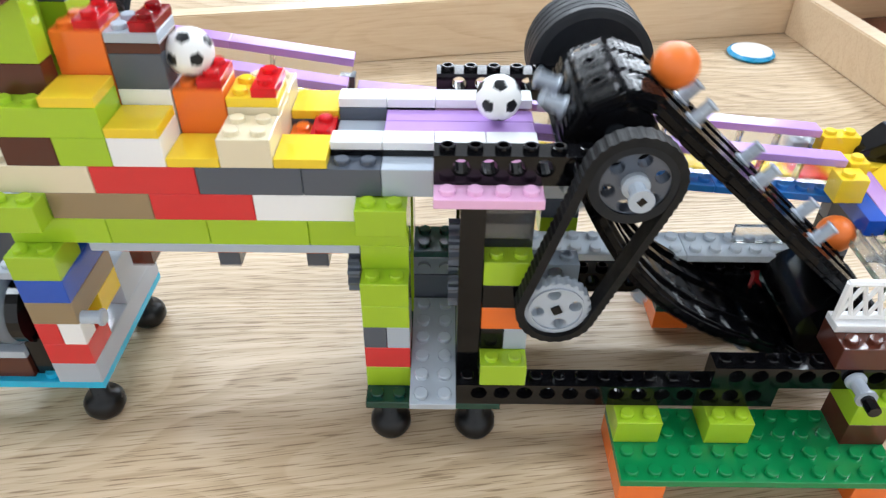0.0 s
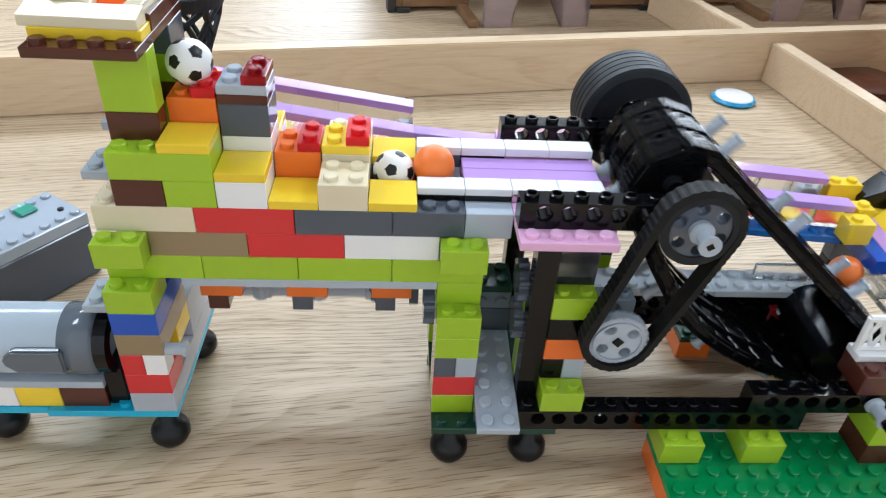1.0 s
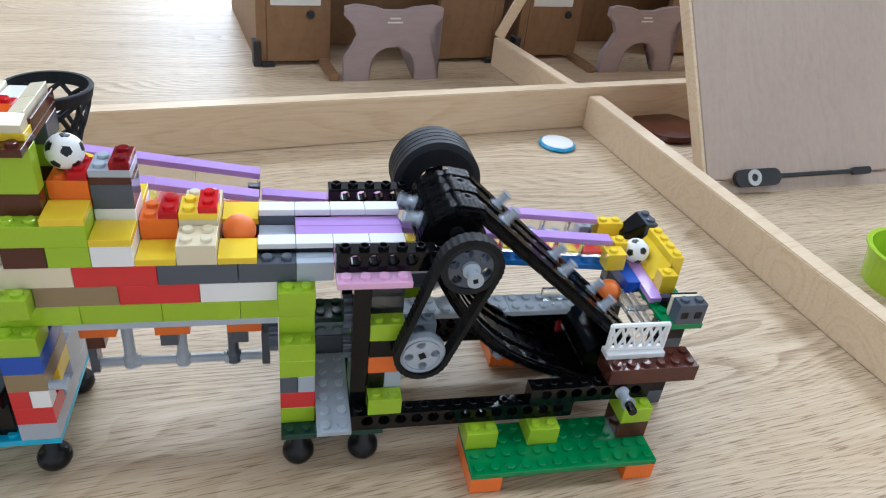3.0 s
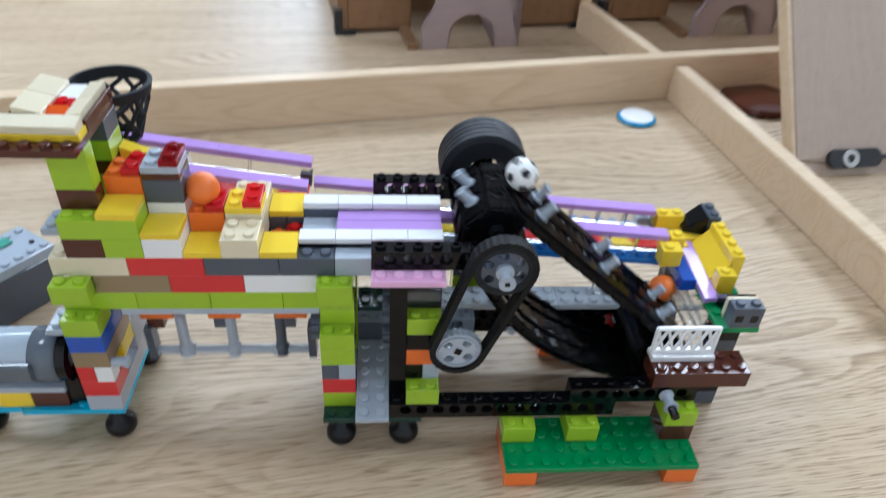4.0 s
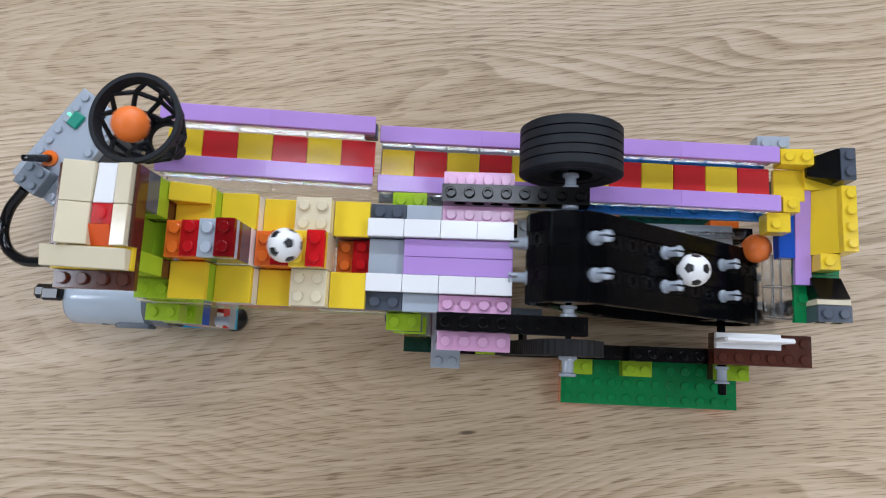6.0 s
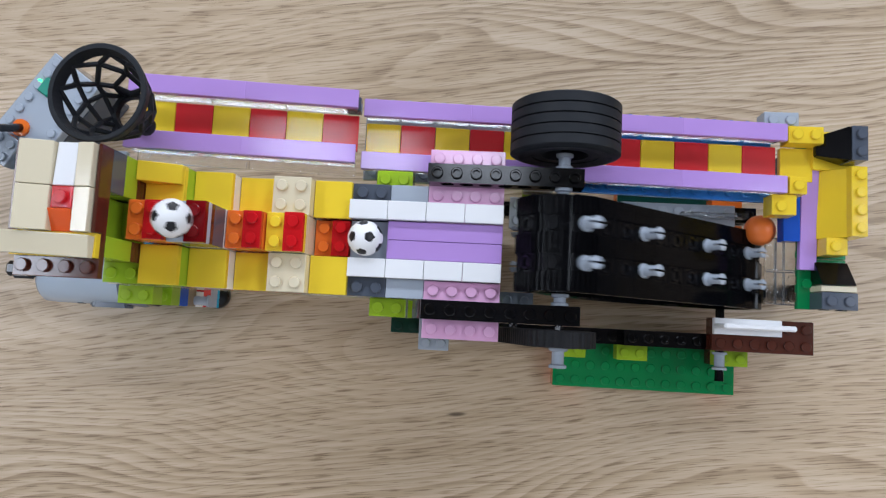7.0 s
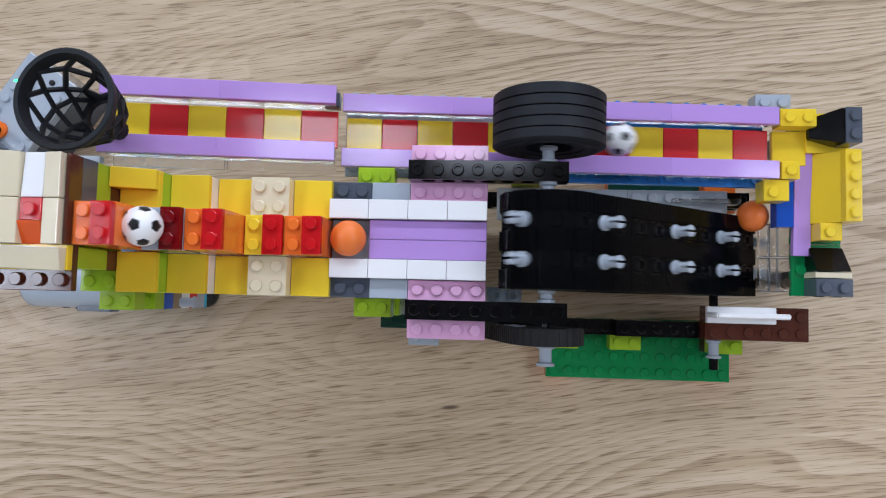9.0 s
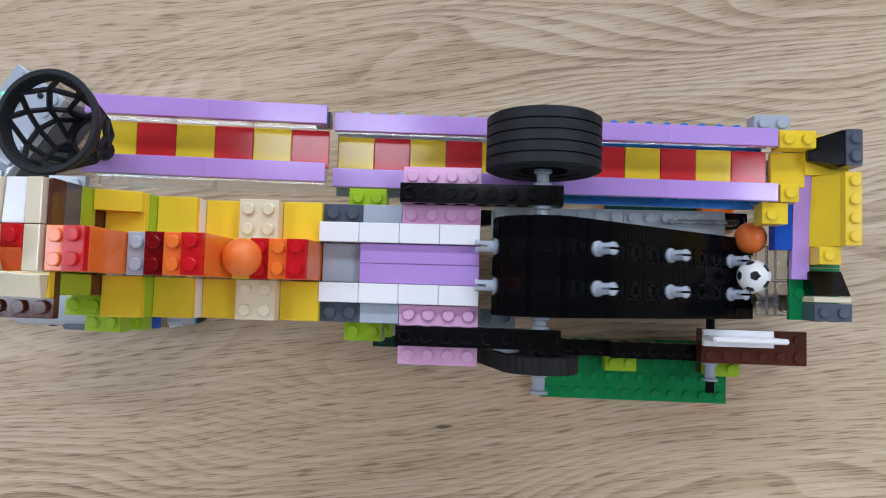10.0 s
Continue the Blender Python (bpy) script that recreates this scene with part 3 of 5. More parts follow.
rubber_foot(stairs, 16.95, 5.0, -7.6)
# grey plate that slides in under the pillar, nearly flat, with brackets behind it
brick(stairs, DGREY, 14, 16, -1.6, 0.4, -7.2, -6.28)
put("plate", brick_mesh(2, 6, 0.4, tuple((i, j) for i in range(2) for j in range(6))), LGREY, stairs, (14.0, -2.95, -6.5 + ZL), (8, 0, 0), "light grey studded plate lying in the foot")
brick(stairs, DGREY, 14, 16, 3.0, 4.0, -7.2, -4.0)
brick(stairs, SLATE, 14, 16, 3.1, 4.1, -4.0, -3.0)
for x in (14.5, 15.5):
    put("side_stud", lathe_mesh(("sidestud",), [(0.12, 0), (0.3, 0), (0.3, 0.2), (0.12, 0.2)], seg=14), SLATE, stairs, (x, 2.9, -3.5 + ZL))
brick(stairs, DGREEN, 14, 16, 3.1, 5.1, -3.0, -2.6, True)
# small gear on the shaft's end


def gear_mesh(r, teeth, w):
    key = ("gear", r, teeth, w)
    if key not in MESHES:
        bm = bmesh.new()
        loops = []
        for x in (0, w):
            ring = []
            for k in range(teeth * 4):
                q = r if k % 4 in (0, 1) else r * 0.8
                a = 2 * math.pi * k / (teeth * 4)
                ring.append(bm.verts.new((x * U, q * math.cos(a) * U, q * math.sin(a) * U)))
            loops.append(ring)
        n_ = teeth * 4
        for k in range(n_):
            bm.faces.new((loops[0][k], loops[0][(k + 1) % n_], loops[1][(k + 1) % n_], loops[1][k]))
        bm.faces.new(loops[0][::-1])
        bm.faces.new(loops[1])
        MESHES[key] = finish(bm)
    return MESHES[key]


put("gear", gear_mesh(1.0, 12, 0.5), DGREY, stairs, (11.45, 0.6, -1.6 + ZL))
put("gear", gear_mesh(1.0, 12, 0.5), DGREY, stairs, (15.6, 0.6, -0.2 + ZL))
put("gear", gear_mesh(1.0, 12, 0.5), DGREY, stairs, (15.6, 0.6, -2.4 + ZL))

# ---- roof house where the balls turn off ----
brick(stairs, BROWN, -3, 1, 0, 6, 9.6, 10.0, [(i, 0) for i in range(4)])
brick(stairs, YELLOW, -3, 0.98, 0.9, 6, 10.0, 10.4)
brick(stairs, DGREY, -1, 1, 4, 6, 8.4, 9.6)
put("slope", wedge_mesh(4.2, 1.0, 0.62, 0.4, "y0"), TAN, stairs, (-3.3, 0.98, 10.4 + ZL), (0, 0, -1.5))
for y in (2, 4):
    put("slope", wedge_mesh(1.4, 1.99, 0.95, 0.6, "x1"), TAN, stairs, (-2.42, y, 10.4 + ZL))
    put("slope", wedge_mesh(0.8, 1.99, 0.62, 0.5, "x0"), TAN, stairs, (0, y, 10.4 + ZL))
brick(stairs, BROWN, -3, -2.52, 2, 6, 10.4, 10.62)
brick(stairs, BROWN, 0.82, 1.03, 2, 6, 10.0, 10.66)
put("tile", wedge_mesh(1, 2.0, 0.5, 0.35, "y1"), WHITE, stairs, (-1, 4, 10.4 + ZL))
put("slope", wedge_mesh(1.25, 1.0, 0.6, 0.12, "y0"), TORANGE, stairs, (-1.27, 2, 10.4 + ZL), label="clear orange-red slope")
brick(stairs, TRED, -1, 0, 3, 4, 10.4, 10.9, True)
put("slope", wedge_mesh(1.95, 1.0, 1.1, 0.3, "x1"), YELLOW, stairs, (1.02, 5.0, 6.42 + ZL))
brick(stairs, LIME, -1, 1, 2, 4, 6.0, 6.4)

# fixed steps between the moving ones
for x, z, top, body, red in ((3, 8.0, LGREY, DGREY, TDRED), (7, 5.5, YELLOW, TAN, TRED)):
    brick(stairs, top, x, x + 2, 2, 4, z - 0.4, z, [(0, 0), (0, 1)])
    brick(stairs, BROWN if x == 3 else TAN, x, x + 2, 2, 4, z - 0.8, z - 0.4)
    brick(stairs, body, x, x + 2, 2, 4, z - 2.2, z - 0.8)
    brick(stairs, WHITE if x == 3 else TAN, x, x + 2, 2, 4, 3.0, z - 2.2)
    brick(stairs, red, x + 1, x + 2, 2, 4, z, z + 0.4, True, name="brick", label="clear red brick")

# moving steps: 1, 3 and 5 rise and fall together
STEP_LOW = {1: 7.4, 5: 5.15, 9: 2.75}
steps = []
for x, z in STEP_LOW.items():
    st = new("step")
    st.parent = stairs
    st["label"] = "orange sliding step with a clear red edge brick"
    steps.append(st)
    zz = z - ZL
    brick(st, ORANGE, x + 0.03, x + 1.97, 2.03, 3.97, zz - 4.0, zz, [(0, 0), (0, 1)])
    brick(st, ORANGE, x + 0.03, x + 1.97, 2.03, 3.97, -2.6 - ZL, zz - 4.0)
    brick(st, TRED, x + 1, x + 1.97, 2.05, 3.95, zz, zz + 0.4, True, name="brick")
    brick(st, BROWN if x == 1 else DGREY, x + 0.2, x + 1.2, 2.4, 3.6, -3.7 - ZL, -2.6 - ZL)
    st.location = (0, 0, ZL * U)

# crank rod under the stairs
crank = new("crank_rod")
crank.parent = stairs
crank["label"] = "light grey crank rod with upright arms"
put("rod", lathe_mesh(("crank",), [(0.2, 0), (0.28, 0), (0.28, 2.2), (0.4, 2.25), (0.4, 2.5), (0.28, 2.55), (0.28, 4.6), (0.42, 4.65), (0.42, 4.9), (0.28, 4.95), (0.28, 7.4), (0.4, 7.45), (0.4, 7.7), (0.28, 7.75), (0.28, 10.2), (0.2, 10.2)], seg=16, axis="x", smooth=False), LGREY, crank, (1.2, 0, 0))
for x, m in ((3.2, LGREY), (6.2, LGREY), (9.2, DGREY)):
    put("arm", lathe_mesh(("arm",), [(0.2, -0.3), (0.45, -0.3), (0.45, 0.35), (0.33, 0.5), (0.33, 3.0), (0.2, 3.0)], seg=16, axis="z"), m, crank, (x, 0, 0))
put("web", brick_mesh(0.5, 1.0, 2.6, None), DGREY, crank, (10.9, -0.5, -0.4))
put("web", brick_mesh(0.5, 1.0, 2.6, None), DGREY, crank, (1.0, -0.5, -0.4))

# ---- motor ----
def lug_mesh(w, d, h):
    """A raised lug that runs out to a blunt point on its low-x side."""
    out = [(0.0, 0.35 * h), (0.5, 0.0), (w, 0.0), (w, h), (0.5, h), (0.0, 0.65 * h)]
    bm = bmesh.new()
    lo, hi = [[bm.verts.new((x * U, y * U, z * U)) for x, z in out] for y in (0, d)]
    bm.faces.new(lo)
    bm.faces.new(hi[::-1])
    for k in range(6):
        bm.faces.new((lo[k], lo[(k + 1) % 6], hi[(k + 1) % 6], hi[k]))
    bmesh.ops.bevel(bm, geom=bm.edges[:], offset=0.1 * U, segments=2, affect="EDGES")
    return finish(bm)


motor = thing("motor", "rounded light grey electric motor lying on coloured bricks", "motor")
MP = [(0.3, 0), (1.4, 0), (1.6, 0.25), (1.64, 0.9), (1.64, 6.0), (1.58, 6.3), (0.3, 6.3)]
put("housing", lathe_mesh(("motor",), MP, seg=32, axis="x", smooth=True), METALG, motor, (-10.0, 0.5, -3.9 + ZL), label="glossy light grey motor housing")
put("collar", lathe_mesh(("motorc",), [(1.2, 0), (1.69, 0.02), (1.69, 1.3), (1.56, 1.5), (1.2, 1.5)], seg=32, axis="x", smooth=True), MOTORD, motor, (-4.6, 0.5, -3.9 + ZL), label="dark grey motor collar")
put("end_cap", lathe_mesh(("motore",), [(0.3, 0), (1.6, 0), (1.6, 0.55), (1.1, 0.6), (1.1, 0.45), (0.3, 0.45)], seg=24, axis="x"), BLACK, motor, (-3.1, 0.5, -3.9 + ZL), label="black motor end cap")
put("lug", lug_mesh(2.6, 0.45, 1.3), MOTORD, motor, (-6.9, -1.32, -4.45 + ZL), label="dark grey pointed lug")
put("window", brick_mesh(0.4, 0.12, 0.4, None), BLACK, motor, (-7.7, -1.17, -3.9 + ZL))
put("plug", brick_mesh(1.3, 0.9, 0.7, None, 0.15), BLACK, motor, (-11.2, 0.2, -2.6 + ZL), label="black cable plug")
base = thing("brick_plinth", "row of coloured bricks and a grey plate carrying the motor", "toy brick base")
for x0, x1, m in ((-10, -7.3, WHITE), (-7.3, -5.3, YELLOW), (-5.3, -3.2, BROWN)):
    brick(base, m, x0, x1, -0.7, 1.7, -7.2, -6.0)
brick(base, LGREY, -10, -3.2, -0.7, 1.7, -6.0, -5.6)
brick(base, BLACK, -3.2, -2.3, -0.5, 1.6, -7.2, -4.9)
brick(base, AZURE, -10, -6, -0.8, 1.8, -7.6, -7.2)
rubber_foot(base, -9.0, 0.5, -7.6)

# ---- battery box ----
battery = thing("battery_box", "dark grey battery box with a light grey studded top", "battery box")
battery.matrix_basis = pose(-12.9 * U, 11.6 * U, 0, 0, 0, 54.7)
bh = 4.5
put("case", brick_mesh(8, 4.2, bh - 0.8, None, 0.12), DGREY, battery, (-4, -2.1, 0.02), label="dark grey battery case")
put("lid", brick_mesh(8, 4.2, 0.8, tuple((i, j) for i in range(8) for j in (0, 3)), 0.06), LGREY, battery, (-4, -2.1, bh - 0.78), label="light grey studded lid")
put("button", brick_mesh(1.2, 1.0, 0.25, None, 0.1), TEALP, battery, (1.2, 0.3, bh + 0.0), label="teal button")
put("led", lathe_mesh(("led",), [(0.05, 0), (0.2, 0), (0.2, 0.1), (0.05, 0.14)], seg=10, axis="z"), BALLB, battery, (3.2, -0.6, bh + 0.02))
put("power_led", lathe_mesh(("pled",), [(0.03, 0), (0.14, 0), (0.14, 0.08), (0.03, 0.12)], seg=12, axis="z"), LEDG, battery, (1.8, 1.55, bh + 0.02), label="glowing green led")
put("collar", lathe_mesh(("lcol",), [(0.2, 0), (0.6, 0), (0.6, 0.2), (0.2, 0.25)], seg=18, axis="z"), ORANGE, battery, (-1.5, 0.4, bh + 0.02), label="orange switch collar")
put("lever", lathe_mesh(("lever",), [(0.1, 0), (0.3, 0), (0.24, 3.0), (0.1, 3.1)], seg=12, axis="z"), BLACK, battery, (-1.5, 0.4, bh + 0.1), (10, -12, 0), "black switch lever")
plug = thing("cable_plug", "dark grey cable plug with two studs on the battery box", "cable plug")
plug.matrix_basis = pose(-14.6 * U, 9.0 * U, (bh + 0.02) * U, 0, 0, 58)
put("plug_body", brick_mesh(2, 2, 1.1, ((0, 0), (1, 0), (0, 1), (1, 1)), 0.06), SLATE, plug, (-1, -1, 0.02))


def tube(name, pts, r, mat, label, category):
    cu = bpy.data.curves.new(name, "CURVE")
    cu.dimensions, cu.bevel_depth, cu.bevel_resolution = "3D", r * U, 3
    sp = cu.splines.new("BEZIER")
    sp.bezier_points.add(len(pts) - 1)
    for p, q in zip(sp.bezier_points, pts):
        p.co = [v * U for v in q]
        p.handle_left_type = p.handle_right_type = "AUTO"
    ob = new(name, cu)
    cu.materials.append(mat)
    return tagged(ob, label, category)


put("cable_strap", brick_mesh(1.5, 1.0, 0.9, None, 0.25), BLACK, motor, (-12.3, 0.35, -3.6 + ZL), label="black cable strap")
tube("cable", [(-15.2, 8.2, bh + 0.7), (-16.9, 6.4, 4.3), (-16.9, 4.6, 4.2), (-15.4, 3.3, 4.6), (-12.6, 3.0, 5.4), (-9.6, 2.7, 6.4), (-8.9, 1.9, 7.0)], 0.38, BLACK, "flat black cable looping from battery box to motor", "cable")

# ---- basket ----
basket = thing("basket", "dark grey tapered lattice basket with an open rim", "basket")
BX, BY, BZ = -0.05, 8.6, 9.75
put("rim", lathe_mesh(("brim",), [(1.98, -0.6), (2.2, -0.6), (2.36, 0.0), (2.3, 0.06), (2.1, 0.06)], seg=48, axis="z", close=True), RUBBER, basket, (BX, BY, BZ + ZL))


def strut_mesh(p, q, w=0.1):
    bm = bmesh.new()
    a, b = Vector(p), Vector(q)
    d = (b - a).normalized()
    s = d.cross(Vector((0, 0, 1)))
    s = s.normalized() if s.length > 0.01 else Vector((1, 0, 0))
    t = d.cross(s)
    ring = [[bm.verts.new((c + (s * math.cos(k * math.pi / 3) + t * math.sin(k * math.pi / 3)) * w) * U) for k in range(6)] for c in (a, b)]
    for k in range(6):
        bm.faces.new((ring[0][k], ring[0][(k + 1) % 6], ring[1][(k + 1) % 6], ring[1][k]))
    bm.faces.new(ring[0][::-1])
    bm.faces.new(ring[1])
    return finish(bm)


def basket_point(k, lv):
    r, z = ((2.08, -0.5), (1.9, -1.25), (1.68, -2.05), (1.4, -2.8), (1.05, -3.5))[lv]
    a = 2 * math.pi * k / 8 + 0.2 * math.sin(3 * k + 2 * lv)
    return (r * math.cos(a), r * math.sin(a), z + 0.12 * math.sin(5 * k + lv))


for lv in range(4):
    for k in range(8):
        sh = 0.5 * (lv % 2)
        for st in (-0.5, 0.5):
            put("strut", strut_mesh(basket_point((k + sh) % 8, lv), basket_point((k + sh + st) % 8, lv + 1), 0.135), RUBBER, basket, (BX, BY, BZ + ZL))
put("ring", lathe_mesh(("bring",), [(0.8, -0.2), (1.05, -0.2), (1.1, 0.1), (0.85, 0.1)], seg=24, axis="z", close=True), RUBBER, basket, (BX, BY, BZ - 3.45 + ZL))
put("stem", lathe_mesh(("bstem",), [(0.3, -0.6), (0.5, -0.6), (0.5, 0), (0.3, 0)], seg=12, axis="z"), RUBBER, basket, (BX + 0.5, BY - 0.5, BZ - 3.4 + ZL))

# ---- return ramp ----
ramp = thing("return_ramp", "sloping ball track with lavender rails and red and yellow floor tiles", "ball track")


def ramp_piece(sec, mat, x0, x1, y0, y1, z0, z1, studs=None, name="", label=""):
    ox, oz, ang = sec
    nx, ny = round(x1 - x0), round(y1 - y0)
    if studs is True:
        studs = tuple((i, j) for i in range(nx) for j in range(ny))
    a = radians(ang)
    X = ox + x0 * math.cos(a) + z0 * math.sin(a)
    Z = oz - x0 * math.sin(a) + z0 * math.cos(a)
    me = brick_mesh(x1 - x0, y1 - y0, z1 - z0, studs)
    put(name or ("plate" if studs else "tile"), me, mat, ramp, (X, y0, Z + ZL), (0, ang, 0), label)


SEC1, SEC2 = (-0.95, 5.42, 8.3), (11.0, 2.2, 5.1)
for y in (7.1, 10.1):
    for x in (0, 6):
        ramp_piece(SEC1, LAV, x, x + 6.05, y, y + 1, -0.4, 0)
    for x in (0, 6, 12, 18):
        ramp_piece(SEC2, LAV, x, x + 6.05, y, y + 1, -0.4, 0)
    for x in (0, 4, 8):
        ramp_piece(SEC1, CLEAR, x + 0.1, x + 4, y + 0.05, y + 0.95, -1.6, -0.4, name="brick", label="clear brick")
    for x in range(0, 24, 2):
        ramp_piece(SEC2, CLEAR, x + 0.05, x + 1.95, y + 0.15, y + 0.85, -1.5, -0.4, name="brick", label="clear brick")
for k in range(6):
    ramp_piece(SEC1, (YELLOW, RED)[k % 2], 2 * k + 0.08, 2 * k + 2.08, 8.1, 10.1, -2.0, -1.6)
for k in range(12):
    ramp_piece(SEC2, (YELLOW, RED)[k % 2], 2 * k + 0.08, 2 * k + 2.08, 8.1, 10.1, -1.9, -1.5)
for x in (0, 6):
    ramp_piece(SEC1, CLEAR, x + 0.1, x + 6, 6.75, 8.05, -2.4, -2.0, tuple((i, 0) for i in range(6)))
    ramp_piece(SEC1, CLEAR, x + 0.1, x + 6, 10.15, 11.45, -2.4, -2.0, tuple((i, 0) for i in range(6)))
for x0, x1, m in ((0, 6, LGREY), (6, 12, LGREY), (12, 18, BLUEC), (18, 24, BLUEC)):
    ramp_piece(SEC2, m, x0, x1, 6.85, 11.35, -2.3, -1.9, tuple((i, j) for i in range(6) for j in (0, 4)))
ramp_piece(SEC2, DGREY, -0.9, -0.1, 10.2, 11.0, -0.4, 0.5, name="brick")
# supports of the ramp
for x, zt in ((20.5, -1.2),):
    z = -10.1
    k = 0
    while z + 1.2 <= zt:
        brick(ramp, (LIME, DGREY, WHITE, YELLOW)[k % 4], x, x + 2, 8, 10, z, z + 1.2)
        z += 1.2
        k += 1
    brick(ramp, LGREY, x, x + 2, 8, 10, z, zt)
# turn at the low end
def nose_mesh(dx, dy, dz):
    """A slope that narrows and drops towards its low-x end."""
    g = 0.012
    low = [(0.0, 0.22 * dy), (0.0, 0.78 * dy), (dx - g, dy - g), (dx - g, g)]
    bm = bmesh.new()
    base = [bm.verts.new((x * U, y * U, 0)) for x, y in low]
    top = [bm.verts.new((x * U, y * U, z * U)) for (x, y), z in zip(low, (0.3 * dz, 0.3 * dz, dz, dz))]
    bm.faces.new(base)
    bm.faces.new(top[::-1])
    for k in range(4):
        bm.faces.new((base[k], base[(k + 1) % 4], top[(k + 1) % 4], top[k]))
    bmesh.ops.bevel(bm, geom=bm.edges[:], offset=0.06 * U, segments=2, affect="EDGES")
    return finish(bm)


brick(ramp, YELLOW, 35.1, 37.0, 8.1, 10.1, -1.9, -1.5)
brick(ramp, YELLOW, 35.1, 37.1, 10.1, 11.1, -1.5, -0.3, True)
brick(ramp, YELLOW, 35.1, 36.1, 7.1, 8.1, -1.5, -0.1, True)
brick(ramp, YELLOW, 34.2, 35.6, 5.9, 7.1, -1.6, -0.3, [(0, 0)])
brick(ramp, LGREY, 34.0, 36.0, 11.1, 12.1, -2.2, -1.0, True)
brick(ramp, BLUE, 35.4, 36.4, 4.6, 8.1, -2.6, -1.7)
put("tile", brick_mesh(1, 6, 0.4, None), LAV, ramp, (36.4, 3.0, -2.3 + ZL), (3.5, 0, 0))
put("slope", wedge_mesh(1.3, 4, 1.9, 0.5, "x0"), YELLOW, ramp, (37.3, 4.8, -2.2 + ZL))
brick(ramp, YELLOW, 38.4, 39.3, 4.8, 8.8, -2.2, 0.1, [(0, 0), (0, 1), (0, 2), (0, 3)])
brick(ramp, YELLOW, 37.4, 38.6, 3.8, 4.8, -2.2, -0.7, [(0, 0)])
put("slope", nose_mesh(1.5, 2.0, 1.5), BLACK, ramp, (36.9, 9.1, -1.3 + ZL), label="black tapered slope")
brick(ramp, YELLOW, 36.9, 39.3, 8.8, 11.1, -2.2, -1.3)
brick(ramp, DGREY, 38.4, 39.3, 9.1, 11.1, -1.3, 0.2, True)
brick(ramp, GREEN, 36.5, 39.3, 0.7, 3.7, -2.8, -2.4, [(0, 1), (0, 2), (1, 2)])
brick(ramp, GREEN, 36.5, 39.3, 3.7, 11.1, -2.8, -2.4)
brick(ramp, DGREY, 37.2, 39.2, 0.7, 1.7, -2.4, -0.8, True)
put("window", brick_mesh(0.5, 0.06, 0.5, None), BLACK, ramp, (37.45, 0.66, -1.9 + ZL))
put("window", brick_mesh(0.5, 0.06, 0.5, None), BLACK, ramp, (38.4, 0.66, -1.9 + ZL))
brick(ramp, TAN, 37.2, 39.2, 1.72, 2.08, -2.4, -0.9)
put("slope", wedge_mesh(1.9, 1.4, 1.6, 0.5, "y1"), BLACK, ramp, (37.25, 2.1, -2.4 + ZL))
for y in (0.9, 2.9):
    clear = put("brick", brick_mesh(2, 2, 0.35, ((1, 0), (1, 1))), CLEAR, ramp, (34.8, y, -3.05 + ZL), label="clear tile at the foot of the tread")
    for x0, x1, y0, y1 in ((0.45, 0.55, 0.04, 1.96), (0.95, 1.03, 0.04, 1.96), (0.0, 2.0, 0.02, 0.1), (0.0, 2.0, 1.9, 1.98), (1.9, 1.98, 0.1, 1.9)):
        put("edge", brick_mesh(x1 - x0, y1 - y0, 0.3, None, 0.02), GLASSY, clear, (x0, y0, 0.33))
for x, y in ((36.5, 1.2), (36.5, 9.5)):
    for k in range(6):
        brick(ramp, (DGREY, BLACK)[k % 2], x, x + 2, y, y + 1, -10.0 + 1.2 * k, -8.8 + 1.2 * k)

# ---- conveyor frame ----
lift = thing("tread_lift", "black tread conveyor in a pin-beam frame on a green plate", "toy conveyor")


def beam(n, x, y, z, mat=BLACK, studs=True):
    return put("beam", beam_mesh(n, studs), mat, lift, (x, y, z + ZL))


for y in (-1, 6):
    beam(8, 15, y, 3.6)
brick(lift, PINK, 15, 19, -2, 1, 3.2, 3.6, [(i, j) for i in range(4) for j in (0, 2)])
brick(lift, PINK, 15, 19, 5, 8, 3.2, 3.6, [(i, j) for i in range(4) for j in (0, 2)])
beam(14, 16, -2, -7.2)
beam(8, 27, -2, -6.0)
beam(14, 16, 6.0, -7.2)
beam(8, 27, 6.0, -6.0)
beam(10, 21, 5.0, -6.6)
for y in (-1, 6):
    brick(lift, BLACK, 16, 17, y, y + 1, -7.2, 3.2, name="upright")
# pillar with the pulley
brick(lift, LIME, 17, 19, -2, 0, -6.0, -4.8, [(0, 0), (1, 0)])
brick(lift, BLACK, 17, 18, -1, 0, -4.8, -3.6)
brick(lift, LGREY, 18, 19, -1, 0, -4.8, -3.6)
brick(lift, ORANGE, 17, 19, -1, 0, -3.6, -2.4)
brick(lift, BLACK, 17, 19, -1, 0, -2.4, -1.2)
brick(lift, LIME, 17, 19, -1, 1, -1.2, 0, [(0, 0), (1, 0)])
brick(lift, SMOKE, 17, 19, 0, 1, 0, 1.2, name="brick", label="smoky clear brick")
brick(lift, SMOKE, 17, 19, 0, 1, 1.2, 2.4, name="brick", label="smoky clear brick")
brick(lift, BROWN, 17, 19, 0, 1, 2.4, 3.2)
brick(lift, LIME, 16, 17, 0, 1, -7.2, -1.2)
beam(2, 19, -0.2, -1.9, SLATE)
brick(lift, SLATE, 19, 21, -0.2, 0.8, -3.1, -1.9)
